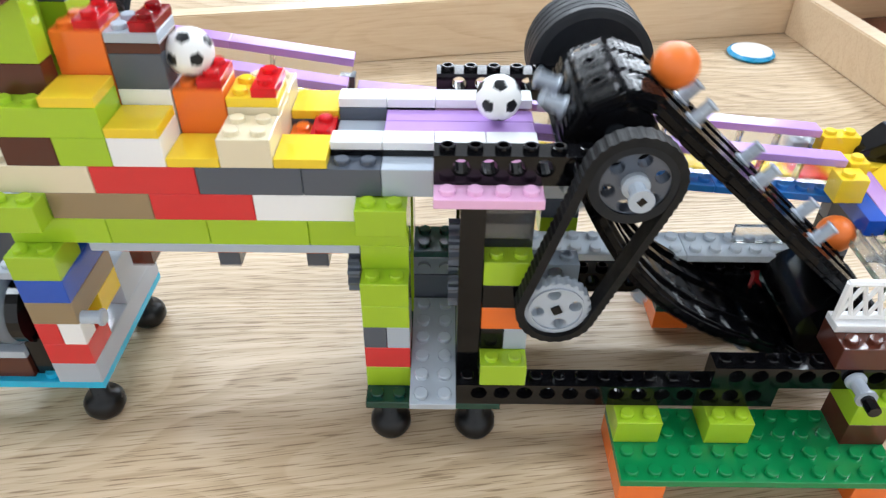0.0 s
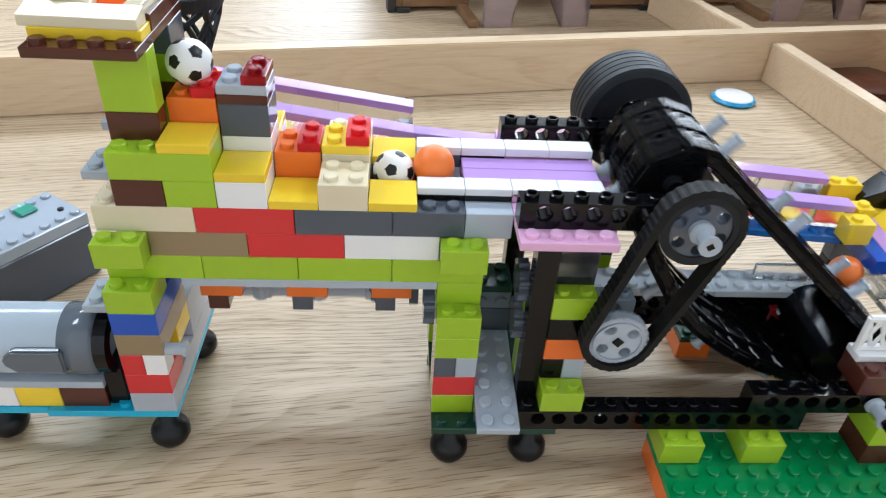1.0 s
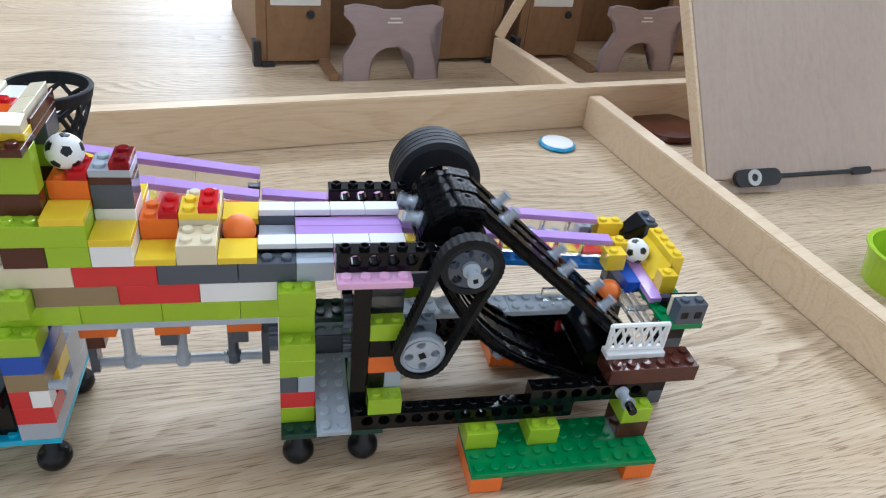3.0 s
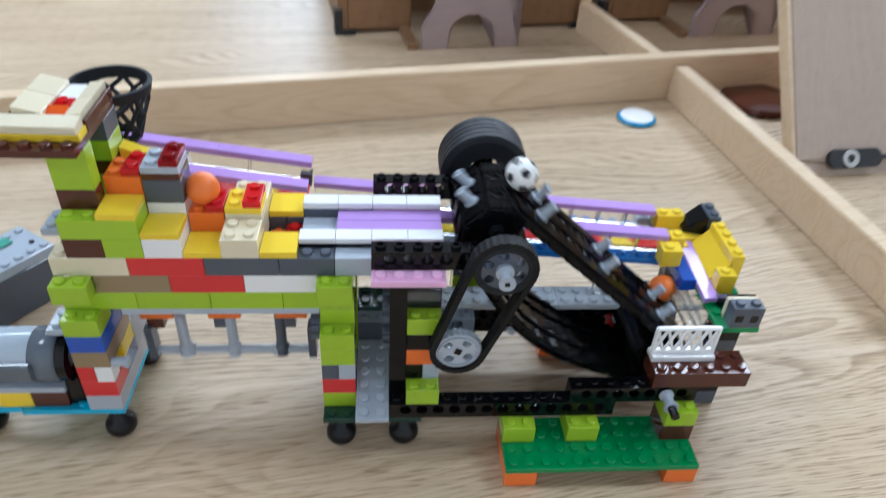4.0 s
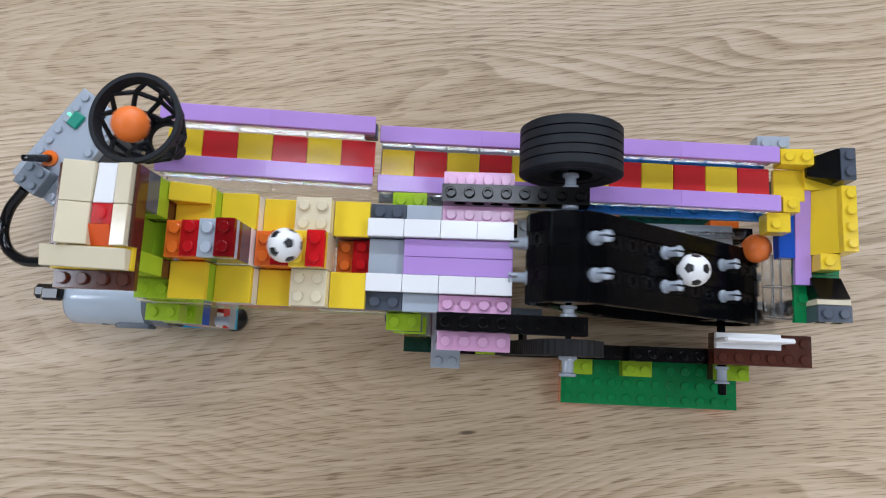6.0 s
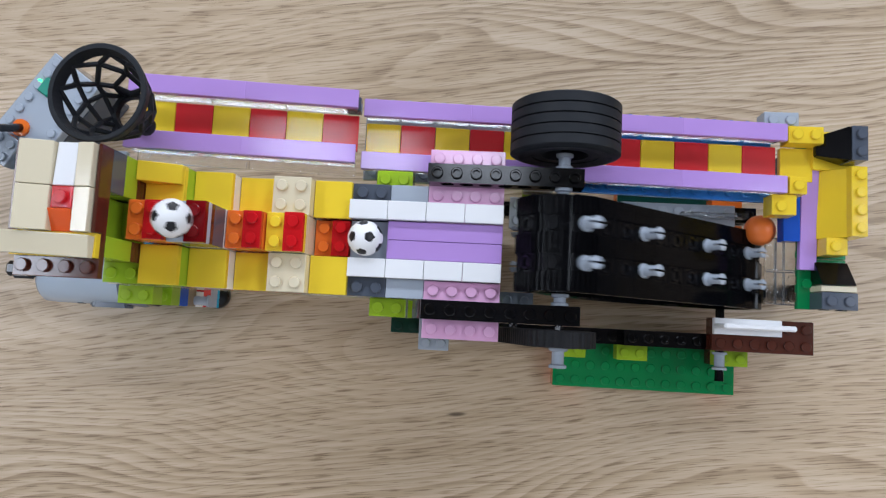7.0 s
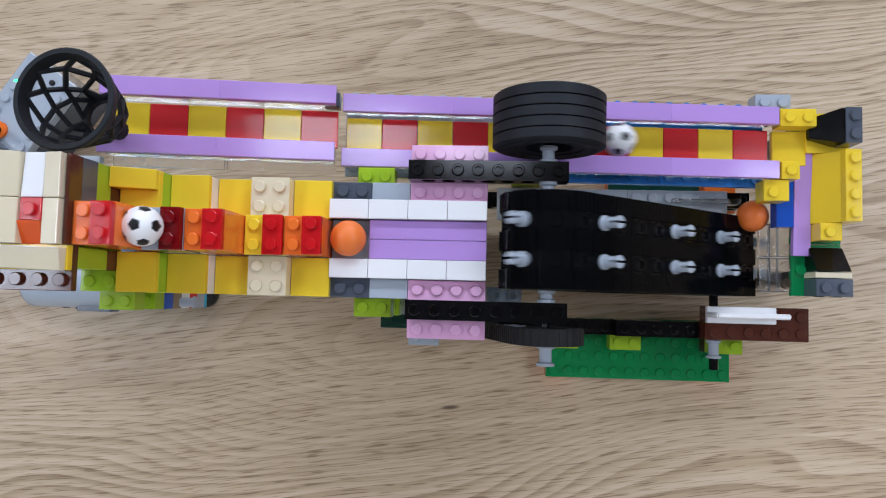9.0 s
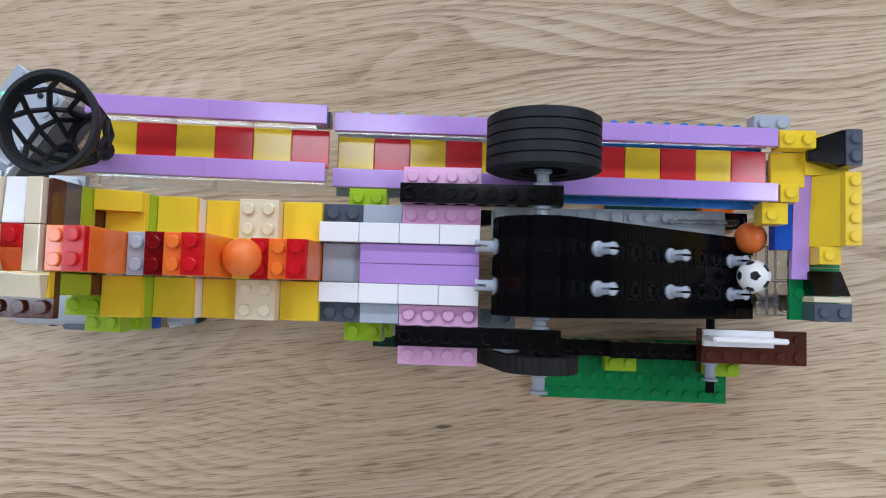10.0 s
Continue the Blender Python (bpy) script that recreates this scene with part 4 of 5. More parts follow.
# far side pieces seen through the frame
brick(lift, LITGREY, 19.5, 27.5, 5, 7, -4.6, -4.2, True)
brick(lift, LITGREY, 27.5, 33.5, 5, 7, -4.6, -4.2, True)
brick(lift, CLEAR, 30.0, 34.0, 6.1, 6.4, -4.2, -3.2, name="wall_panel", label="clear wall panel")
brick(lift, DGREEN, 27, 35, 6, 10, -8.9, -8.5, True)
for x in (27, 33):
    brick(lift, ORANGE, x, x + 2, 6, 8, -10.1, -8.9)
    brick(lift, ORANGE, x, x + 2, 8, 10, -10.1, -8.9)
brick(lift, ORANGE, 33, 35, 6, 8, -8.5, -7.3)
brick(lift, RED, 31.5, 32.9, 5.6, 6.6, -7.2, -5.9)
# green base plate
brick(lift, GREEN, 23, 35, -5, -1, -8.9, -8.5, True)
for x in (23, 33):
    brick(lift, ORANGE, x, x + 2, -5, -3, -10.1, -8.9)
brick(lift, ORANGE, 23, 25, -3, -1, -10.1, -8.9)
brick(lift, ORANGE, 33, 35, -3, -1, -10.1, -8.9)
for x in (23, 27):
    brick(lift, LIME, x, x + 2, -3, -1, -8.5, -7.2, [(0, 0), (1, 0)])
brick(lift, BROWN, 33, 35, -3, -1, -8.5, -7.2)
brick(lift, LIME, 33, 35, -3, -1, -7.2, -6.0, [(0, 0), (1, 0)])
brick(lift, BROWN, 32, 38, -2, 0, -4.8, -3.6, [(i, 0) for i in range(6)] + [(4, 1), (5, 1)])
# white lattice fence
brick(lift, WHITE, 32, 36, -1, 0, -3.6, -3.2, name="fence_base")


def bar(mat, p, q, w, name="bar"):
    put(name, strut_mesh(p, q, w), mat, lift, (0, 0, ZL))


for z in (-3.2, -1.35):
    bar(WHITE, (32.05, -0.5, z + 0.1), (35.95, -0.5, z + 0.1), 0.16)
for x in (32.1, 35.9):
    bar(WHITE, (x, -0.5, -3.2), (x, -0.5, -1.25), 0.16)
for k in range(6):
    x = 32.1 + k * 0.63
    bar(WHITE, (x, -0.5, -3.15), (x + 0.66, -0.5, -1.3), 0.1)
    bar(WHITE, (x + 0.66, -0.5, -3.15), (x, -0.5, -1.3), 0.1)
axle(lift, 33, -3.9, 6.6, -5.28)
bush(lift, 33, -3.2, -5.28, 1.1)

# ---- top axle with tyre, bushes and pulley (turning) ----
AX, AZ, LX, LZ = 22.0, 4.33, 33.0, -5.28
rotor = new("top_axle")
rotor.parent = lift
rotor.location = (AX * U, 0, (AZ + ZL) * U)
rotor["label"] = "axle with rubber tyre, bushes and belt wheel"


def rput(name, me, mat, y, label="", parent=None):
    return put(name, me, mat, parent or rotor, (0, y, 0), label=label)


# shaft runs out to the bush face, its black end painting the shaded bore
rput("shaft", lathe_mesh(("shaft",), [(0.19, 0), (0.19, 13.2)], seg=4), BLACK, -3.11)
for y, ln in ((-3.1, 1.0), (0.0, 0.6), (5.4, 0.6), (7.0, 0.8)):
    prof = [(0.20, 0), (0.45, 0), (0.45, 0.14), (0.31, 0.2), (0.31, ln - 0.2), (0.45, ln - 0.14), (0.45, ln), (0.20, ln)]
    rput("bush", lathe_mesh(("bush", ln), prof, seg=18), LGREY, y)
TW = 2.95
tyre_prof = [(1.75, 0.15), (2.4, 0.05), (2.66, 0.12)]
for k in range(5):
    a = 0.2 + k * 0.52
    tyre_prof += [(2.82, a), (2.82, a + 0.43), (2.70, a + 0.45), (2.70, a + 0.49)]
tyre_prof += [(2.66, TW - 0.12), (2.4, TW - 0.05), (1.75, TW - 0.15)]
rput("tyre", lathe_mesh(("tyre",), tyre_prof, seg=48, close=True), RUBBER, 7.55, "ribbed black rubber tyre")


def holed_disc(key, r, holes, th, seg=32, teeth=0):
    """A disc across y with round holes: (angle, distance, radius); teeth cuts its edge like a gear's."""
    if key in MESHES:
        return MESHES[key]
    bm = bmesh.new()
    def circle(cx, cz, q, n_, y):
        return [bm.verts.new(((cx + q * math.cos(2 * math.pi * k / n_)) * U, y * U, (cz + q * math.sin(2 * math.pi * k / n_)) * U)) for k in range(n_)]
    sides = []
    for y in (0, th):
        loops = [circle(0, 0, r, teeth * 4 if teeth else seg, y)]
        for k, v in enumerate(loops[0] if teeth else ()):
            if k % 4 > 1:
                v.co.x, v.co.z = v.co.x * 0.91, v.co.z * 0.91
        for a, d, q in holes:
            loops.append(circle(d * math.cos(a), d * math.sin(a), q, 12, y))
        edges = []
        for lp in loops:
            for i in range(len(lp)):
                edges.append(bm.edges.new((lp[i], lp[(i + 1) % len(lp)])))
        bmesh.ops.triangle_fill(bm, edges=edges, use_beauty=True)
        sides.append(loops)
    for a, b in zip(*sides):
        for i in range(len(a)):
            j = (i + 1) % len(a)
            bm.faces.new((a[i], a[j], b[j], b[i]))
    MESHES[key] = finish(bm)
    return MESHES[key]


six = [(k * math.pi / 3 + 0.3, 0.95, 0.27) for k in range(6)]
wheel_rim = lathe_mesh(("trim",), [(1.2, 0.2), (1.75, 0.2), (1.75, 2.5), (1.2, 2.5)], seg=32, close=True)
rput("wheel_rim", wheel_rim, RUBBER, 7.55)
rput("wheel_disc", holed_disc(("wd",), 1.45, six, 0.3), BLACK, 8.5)
rput("belt_wheel", holed_disc(("bw",), 1.3, six, 0.55), DGREY, -1.95, "grey belt wheel with round holes")
rput("wheel_ring", lathe_mesh(("bring2",), [(1.25, 0), (1.62, 0.0), (1.62, 0.2), (1.5, 0.3), (1.5, 0.5), (1.62, 0.6), (1.62, 0.8), (1.25, 0.8)], seg=40, close=True), RUBBER, -2.05)
rput("hub", lathe_mesh(("hub",), [(0.2, 0), (0.5, 0), (0.5, 0.3), (0.2, 0.3)], seg=18), LGREY, -2.2)
rput("drum", lathe_mesh(("drum",), [(0.4, 0), (1.55, 0), (1.55, 4.4), (0.4, 4.4)], seg=20), BLACK, 0.8)

low = new("bottom_axle")
low.parent = lift
low.location = (LX * U, 0, (LZ + ZL) * U)
rput("drum", lathe_mesh(("drum",), [], seg=20), BLACK, 0.8, parent=low)

PX, PZ = 19.92, -1.65
pulley = new("pulley")
pulley.parent = lift
pulley.location = (PX * U, 0, (PZ + ZL) * U)
pulley["label"] = "light grey belt wheel with round holes"
rput("wheel_disc", holed_disc(("pd",), 1.38, [(k * math.pi / 2 + 0.5, 0.76, 0.27) for k in range(4)], 0.5, teeth=24), LGREY, -1.85, parent=pulley)
rput("flange", lathe_mesh(("pfl",), [(1.02, 0), (1.12, 0), (1.12, 0.15), (1.02, 0.15)], seg=36, close=True), LGREY, -1.95, parent=pulley)
rput("axle", lathe_mesh(("pax",), [(0.26, 0), (0.26, 1.6)], seg=4), BLACK, -1.95, parent=pulley)


def belt_mesh(c0, r0, c1, r1, y0, y1, th):
    """A closed belt round two wheels, with fine cross ribs."""
    bm = bmesh.new()
    d = Vector((c1[0] - c0[0], c1[1] - c0[1]))
    L = d.length
    base_a = math.atan2(d.y, d.x)
    off = math.acos((r0 - r1) / L)
    pts = []
    n_ = 36
    for k in range(n_ + 1):
        a = base_a + off + (2 * math.pi - 2 * off) * k / n_
        pts.append((c0, r0, a))
    for k in range(n_ + 1):
        a = base_a - off + 2 * off * k / n_
        pts.append((c1, r1, a))
    line = [(Vector((cx + r * math.cos(a), cz + r * math.sin(a))), Vector((math.cos(a), math.sin(a)))) for (cx, cz), r, a in pts]
    # even steps along the belt; two of every four stand proud as a rib
    way = [0.0]
    for (p, _), (q, _) in zip(line, line[1:] + line[:1]):
        way.append(way[-1] + (q - p).length)
    count = 4 * round(way[-1] / 0.32)
    rings, j = [], 0
    for k in range(count):
        d_ = way[-1] * k / count
        while way[j + 1] < d_:
            j += 1
        f = (d_ - way[j]) / max(1e-9, way[j + 1] - way[j])
        (p, o), (q, o2) = line[j], line[(j + 1) % len(line)]
        at, out = p.lerp(q, f), o.lerp(o2, f).normalized()
        top = at + out * (th + (0.035 if k % 4 < 2 else 0.0))
        rings.append([bm.verts.new((v.x * U, y * U, (v.y + ZL) * U)) for v, y in ((at, y0), (top, y0 + 0.04), (top, y1 - 0.04), (at, y1))])
    for a, b in zip(rings, rings[1:] + rings[:1]):
        for k in range(4):
            bm.faces.new((a[k], a[(k + 1) % 4], b[(k + 1) % 4], b[k]))
    return finish(bm)


put("belt", belt_mesh((AX, AZ), 1.52, (PX, PZ), 1.30, -2.08, -1.2, 0.31), BELT, lift, label="black rubber drive belt")

# ---- tread links ----
NL, RM = 29, 2.0
PINNED = (0, 4, 7, 11, 15, 19, 23, 26)    # links that carry a pair of pins
RUN = math.hypot(LX - AX, LZ - AZ)
LOOP = 2 * RUN + 2 * math.pi * RM
PITCH = LOOP / NL
TAU = Vector(((AX - LX) / RUN, 0, (AZ - LZ) / RUN))    # way of the upper run
NOR = Vector((TAU.z, 0, -TAU.x))


def tread_pose(q):
    """Pose of a link at the distance q along the loop, from the foot of the upper run."""
    q %= LOOP
    if q < RUN:
        p, ang = Vector((LX, 0, LZ)) + NOR * RM + TAU * q, 0.0
    elif q < RUN + math.pi * RM:
        ang = (q - RUN) / RM
        p = Vector((AX, 0, AZ)) + (NOR * math.cos(ang) + TAU * math.sin(ang)) * RM
    elif q < 2 * RUN + math.pi * RM:
        f = (q - RUN - math.pi * RM) / RUN
        ang = math.pi - 0.37 * math.cos(math.pi * f)
        p = Vector((AX, 0, AZ)) - NOR * (RM + 1.8 * math.sin(math.pi * f)) - TAU * (f * RUN)
    else:
        ang = math.pi + (q - 2 * RUN - math.pi * RM) / RM
        p = Vector((LX, 0, LZ)) + (NOR * math.cos(ang) + TAU * math.sin(ang)) * RM
    n_ = NOR * math.cos(ang) + TAU * math.sin(ang)
    t_ = TAU * math.cos(ang) - NOR * math.sin(ang)
    y_ = n_.cross(t_)
    m = Matrix((t_, y_, n_)).transposed().to_4x4()
    m.translation = Vector((p.x, 3.0, p.z + ZL)) * U
    return m


lbm = bmesh.new()
hp = PITCH / 2
add_box(lbm, -hp * 0.97, hp * 0.97, -2.37, 2.37, -0.28, 0.1, bevel=0.06)
for k in range(5):
    x = -hp * 0.8 + k * hp * 0.4
    for y0, y1 in ((-2.35, -1.42), (-0.48, 0.48), (1.42, 2.35)):
        add_box(lbm, x - 0.06, x + 0.06, y0, y1, 0.08, 0.31, bevel=0)
for y in (-0.95, 0.95):
    add_box(lbm, -hp * 0.86, -0.44, y - 0.45, y + 0.45, 0.08, 0.2, bevel=0.03)
    add_box(lbm, 0.44, hp * 0.86, y - 0.45, y + 0.45, 0.08, 0.2, bevel=0.03)
    add_stud(lbm, 0.0, y, 0.1, r=0.4, h=0.13, seg=14, hollow=True)
for y in (-2.1, -0.9, 0.9, 2.1):
    add_box(lbm, -hp * 1.15, hp * 0.6, y - 0.2, y + 0.2, -0.45, -0.2, bevel=0.04)
LINK = finish(lbm)


def add_turned(bm, prof, seg=14, cut=None):
    """A turned body along z from (radius, height) pairs; cut keeps the half beyond a flat at that distance."""
    rings = []
    for r, z in prof:
        ring = []
        for k in range(seg):
            x, y = r * math.cos(2 * math.pi * k / seg), r * math.sin(2 * math.pi * k / seg)
            if cut:
                y = max(y, cut) if cut > 0 else min(y, cut)
            ring.append(bm.verts.new((x * U, y * U, z * U)))
        rings.append(ring)
    for a, c in zip(rings, rings[1:]):
        for k in range(seg):
            bm.faces.new((a[k], a[(k + 1) % seg], c[(k + 1) % seg], c[k]))
    bm.faces.new(rings[-1])


# a grey pin: collar at the foot, round shaft, split end with a lip
pbm = bmesh.new()
add_turned(pbm, [(0.37, 0.0), (0.39, 0.03), (0.39, 0.12), (0.37, 0.15), (0.28, 0.16), (0.28, 0.52), (0.26, 0.54)])
for cut in (-0.06, 0.06):
    add_turned(pbm, [(0.27, 0.5), (0.27, 0.9), (0.32, 0.94), (0.32, 1.01), (0.28, 1.05)], cut=cut)
PIN = finish(pbm)
links = []
for k in range(NL):
    ob = put("tread_link", LINK, TREADB, lift)
    ob.matrix_basis = tread_pose(k * PITCH)
    links.append(ob)
    if k in PINNED:
        for y in (-0.95, 0.95):
            put("pin", PIN, LGREY, ob, (0, y, 0.21), label="light grey connector pin")

# ---- balls ----
R_BALL = 0.91


def soccer_mesh():
    bm = bmesh.new()
    bmesh.ops.create_icosphere(bm, subdivisions=5, radius=R_BALL * U)
    g = (1 + 5 ** 0.5) / 2
    cs = [Vector(v).normalized() for v in [(0, a, b * g) for a in (1, -1) for b in (1, -1)] + [(a, b * g, 0) for a in (1, -1) for b in (1, -1)] + [(b * g, 0, a) for a in (1, -1) for b in (1, -1)]]
    near = [[c2 for c2 in cs if c2 != c and (c2 - c).length < 1.2] for c in cs]
    for f in bm.faces:
        p = f.calc_center_median().normalized()
        i = max(range(12), key=lambda k: p.dot(cs[k]))
        c = cs[i]
        reach = max((p - c).dot((n_ - c).normalized()) for n_ in near[i])
        f.material_index = 1 if reach < 0.245 else 0
        f.smooth = True
    me = bpy.data.meshes.new("m")
    bm.to_mesh(me)
    bm.free()
    me.materials.append(BALLW)
    me.materials.append(BALLB)
    return me


def orange_mesh():
    bm = bmesh.new()
    bmesh.ops.create_icosphere(bm, subdivisions=4, radius=R_BALL * U)
    for f in bm.faces:
        f.smooth = True
    return finish(bm, True)


SOC, ORA = soccer_mesh(), orange_mesh()


def ball(kind, x, y, z, name, label):
    ob = new(name, SOC if kind == "s" else ORA)
    if kind == "o":
        if not ORA.materials:
            ORA.materials.append(BALLO)
    ob.location = (x * U, y * U, (z + ZL) * U)
    return tagged(ob, label, "ball", "balls on the machine")


soccer_a = ball("s", 5.7, 3, 7.0, "soccer_ball", "small white plastic soccer ball with black pentagons")
soccer_b = ball("s", 17.5, 3, 5.1, "soccer_ball", "small white plastic soccer ball with black pentagons")
orange_a = ball("o", 24.4, 3, 6.4, "orange_ball", "small orange plastic ball riding through the machine")
ball("o", 34.55, 5.35, -3.0, "orange_ball", "small orange plastic ball stuck beside the tread")

# ---- background furniture and clutter ----
disc = thing("button_disc", "white round button badge with a blue edge on the table", "badge", at=(45.5 * U, 45 * U, 0))
put("edge", lathe_mesh(("disc",), [(0.5, 0), (2.1, 0), (2.3, 0.25), (2.1, 0.5), (0.5, 0.5)], seg=36, axis="z"), DISCB, disc, (0, 0, 0.01))
put("face", lathe_mesh(("disc2",), [(0.3, 0), (1.98, 0), (1.9, 0.1), (0.3, 0.12)], seg=36, axis="z"), WHITE, disc, (0, 0, 0.5), label="white printed face")


def block(parent, name, mat, x0, x1, y0, y1, z0, z1, label="", bevel=0.1):
    return put(name, brick_mesh(x1 - x0, y1 - y0, z1 - z0, None, bevel), mat, parent, (x0, y0, z0), label=label)


def arch_mesh(w, h, th, hw, hh):
    """A board with bowed sides, a notch on top and an arched opening below."""
    key = ("arch", w, h)
    if key in MESHES:
        return MESHES[key]
    out = [(-w / 2, 0), (-hw, 0)]
    out += [(-hw * math.cos(math.pi * k / 12), hh * 0.35 + hh * 0.65 * math.sin(math.pi * k / 12)) for k in range(13)]
    out += [(hw, 0), (w / 2, 0)]
    side = [(w / 2, 0.0), (w / 2, h * 0.3), (w * 0.42, h * 0.45), (w * 0.37, h * 0.6), (w * 0.42, h * 0.75), (w * 0.5, h * 0.85), (w * 0.5, h * 0.97), (w * 0.4, h), (w * 0.2, h * 0.97), (w * 0.1, h * 0.93)]
    out += side[1:] + [(-x, z) for x, z in reversed(side[1:])]
    bm = bmesh.new()
    f = [bm.verts.new((x * U, 0, z * U)) for x, z in out]
    bm.faces.new(f)
    bmesh.ops.triangulate(bm, faces=bm.faces[:])
    r = bmesh.ops.extrude_face_region(bm, geom=bm.faces[:])
    for v in r["geom"]:
        if isinstance(v, bmesh.types.BMVert):
            v.co.y += th * U
    MESHES[key] = finish(bm)
    return MESHES[key]


def slot_plate_mesh(w, h, th):
    """A flat bar with rounded ends, lying along x."""
    key = ("slot", w, h, th)
    if key not in MESHES:
        r = h / 2
        out = [(w - r + r * math.cos(a), r + r * math.sin(a)) for a in (math.pi * (k / 8 - 0.5) for k in range(9))]
        out += [(r - r * math.cos(a), r - r * math.sin(a)) for a in (math.pi * (k / 8 - 0.5) for k in range(9))]
        bm = bmesh.new()
        lo, hi = [[bm.verts.new((x * U, y * U, z * U)) for x, z in out] for y in (0, th)]
        bm.faces.new(lo)
        bm.faces.new(hi[::-1])
        for k in range(len(out)):
            j = (k + 1) % len(out)
            bm.faces.new((lo[k], lo[j], hi[j], hi[k]))
        MESHES[key] = finish(bm)
    return MESHES[key]


def beam_between(p, q, w, th):
    """A straight plank from p to q, w wide across and th thick."""
    a, b = Vector(p), Vector(q)
    d = (b - a).normalized()
    side = d.cross(Vector((0, 1, 0))).normalized() * (w / 2)
    deep = Vector((0, 1, 0)) * th
    bm = bmesh.new()
    ends = [[bm.verts.new(v * U) for v in (c - side, c + side, c + side + deep, c - side + deep)] for c in (a, b)]
    bm.faces.new(ends[0])
    bm.faces.new(ends[1][::-1])
    for k in range(4):
        bm.faces.new((ends[0][k], ends[0][(k + 1) % 4], ends[1][(k + 1) % 4], ends[1][k]))
    bmesh.ops.bevel(bm, geom=bm.edges[:], offset=0.08 * U, segments=1, affect="EDGES")
    return finish(bm)


PLANK_TOP = (52.6, 75.4, 20.0)


def wood_box(x, y, turn, w, label):
    """An upturned brown box with a mauve arch-cut board in front."""
    b = thing("wooden_box", label, "box")
    b.matrix_basis = pose(x * U, y * U, 0, 0, 0, turn)
    block(b, "side_panel", BOXWOOD, 0, 1.4, 0, 30, 0, 22)
    block(b, "side_panel", BOXWOOD, w - 1.4, w, 0, 30, 0, 22)
    block(b, "back_panel", BOXWOOD, 1.4, w - 1.4, 9, 10.4, 0, 22)
    # unseen cover added to block light and keep the box interior dark
    block(b, "top_panel", BOXWOOD, 0.02, w - 0.02, 0, 30, 22.02, 23.4)
    block(b, "front_panel", BOXWOOD, 1.4, w * 0.28, 0, 1.2, 0.6, 22)
    block(b, "front_panel", BOXWOOD, w * 0.72, w - 1.4, 0, 1.2, 0.6, 22)
    put("arch_board", arch_mesh(13.9, 10.4, 1.0, 3.4, 4.8), MAUVE, b, (w * 0.475, -7.0, 0.02), label="mauve board with an arched cut-out")
    for zz, ww in ((8.6, 1.6), (8.05, 2.2)):
        block(b, "print_bar", PAPER, w * 0.475 - ww / 2, w * 0.475 + ww / 2, -7.08, -7.0, zz, zz + 0.22, "faint printed bar", 0.02)
    for xx in (w * 0.475 - 10.2, w * 0.475 + 8.6):
        put("bolt", lathe_mesh(("bolt",), [(0.1, -0.3), (0.5, -0.3), (0.6, -0.1), (0.6, 0.0), (0.1, 0.0)], seg=14), IRON, b, (xx, 0.0, 7.2), label="dark bolt head")
    block(b, "floor_batten", BOXWOOD, w * 0.475 - 9.0, w * 0.475 - 7.6, -7.0, 0.0, 0.02, 1.0)
    for xx in (-0.5, w - 0.6):
        block(b, "corner_guard", IRON, xx, xx + 1.1, -0.5, 1.5, 0, 3.6, "black corner guard")
        block(b, "guard_foot", IRON, xx + 1.1 if xx < 0 else xx - 1.8, xx + 2.9 if xx < 0 else xx, -0.8, 0.0, 0.0, 0.7, "black guard foot")
    block(b, "paper_label", PAPER, 2.0, 9.0, -0.12, 0.0, 8.5, 15, "white paper label")


wood_box(9.0, 70.4, 9.5, 37.4, "brown wooden box with a mauve arch-cut board and black corner guards")
wood_box(49.2, 77.9, 9.5, 39.5, "brown wooden box with a mauve arch-cut board behind a divider")
slab("divider_rail", RIM, [(44.4, 74.6), (46.0, 75.0), (51.3, 54.6), (49.6, 54.2)], 0, 4.4, label="pale wooden divider rail between the boxes")
plank = thing("leaning_plank", "narrow pale plank leaning on the box behind the divider", "plank")
put("plank_body", beam_between((45.2, 74.4, 4.42), PLANK_TOP, 1.5, 0.8), RIM, plank)
board = thing("leaning_board", "large pale beech board standing on edge with a black metal hinge", "board")
board.matrix_basis = pose(59.0 * U, 32.6 * U, 1.6 * U, -34, 0, 7.0)
put("panel", brick_mesh(60, 1.6, 60, None, 0.15), BOARD, board, (0, 0, 0.0))
put("edge_strip", brick_mesh(0.5, 1.7, 60, None, 0.1), RIM, board, (-0.5, -0.05, 0.0), label="pale edge strip")
put("hinge_plate", slot_plate_mesh(6.4, 2.0, 0.6), IRON, board, (3.4, -0.7, -1.0), label="black hinge plate")
block(board, "hinge_arm", IRON, 9.6, 21.0, -0.6, -0.2, -0.2, 0.3, "thin black hinge arm")
put("arm_end", slot_plate_mesh(3.0, 0.9, 0.5), IRON, board, (20.6, -0.65, -0.4), label="rounded arm end")
put("hinge_ring", lathe_mesh(("hr",), [(0.45, -0.15), (0.95, -0.15), (0.95, 0.0), (0.45, 0.0)], seg=20, close=True), STEEL, board, (5.9, -0.72, 0.0))
block(board, "foot_batten", BOARD, 0.5, 60, 0.4, 2.6, -1.9, -0.1)
tray = thing("green_tub", "bright lime green plastic tub outside the tray", "tub", at=(71 * U, 14 * U, 0))
put("tub_wall", lathe_mesh(("tub",), [(4.3, 0), (4.8, 3.4), (5.1, 3.4), (5.1, 3.6), (4.6, 3.6), (4.1, 0.3), (0.4, 0.3), (0.4, 0)], seg=40, axis="z", close=True), LIME, tray)

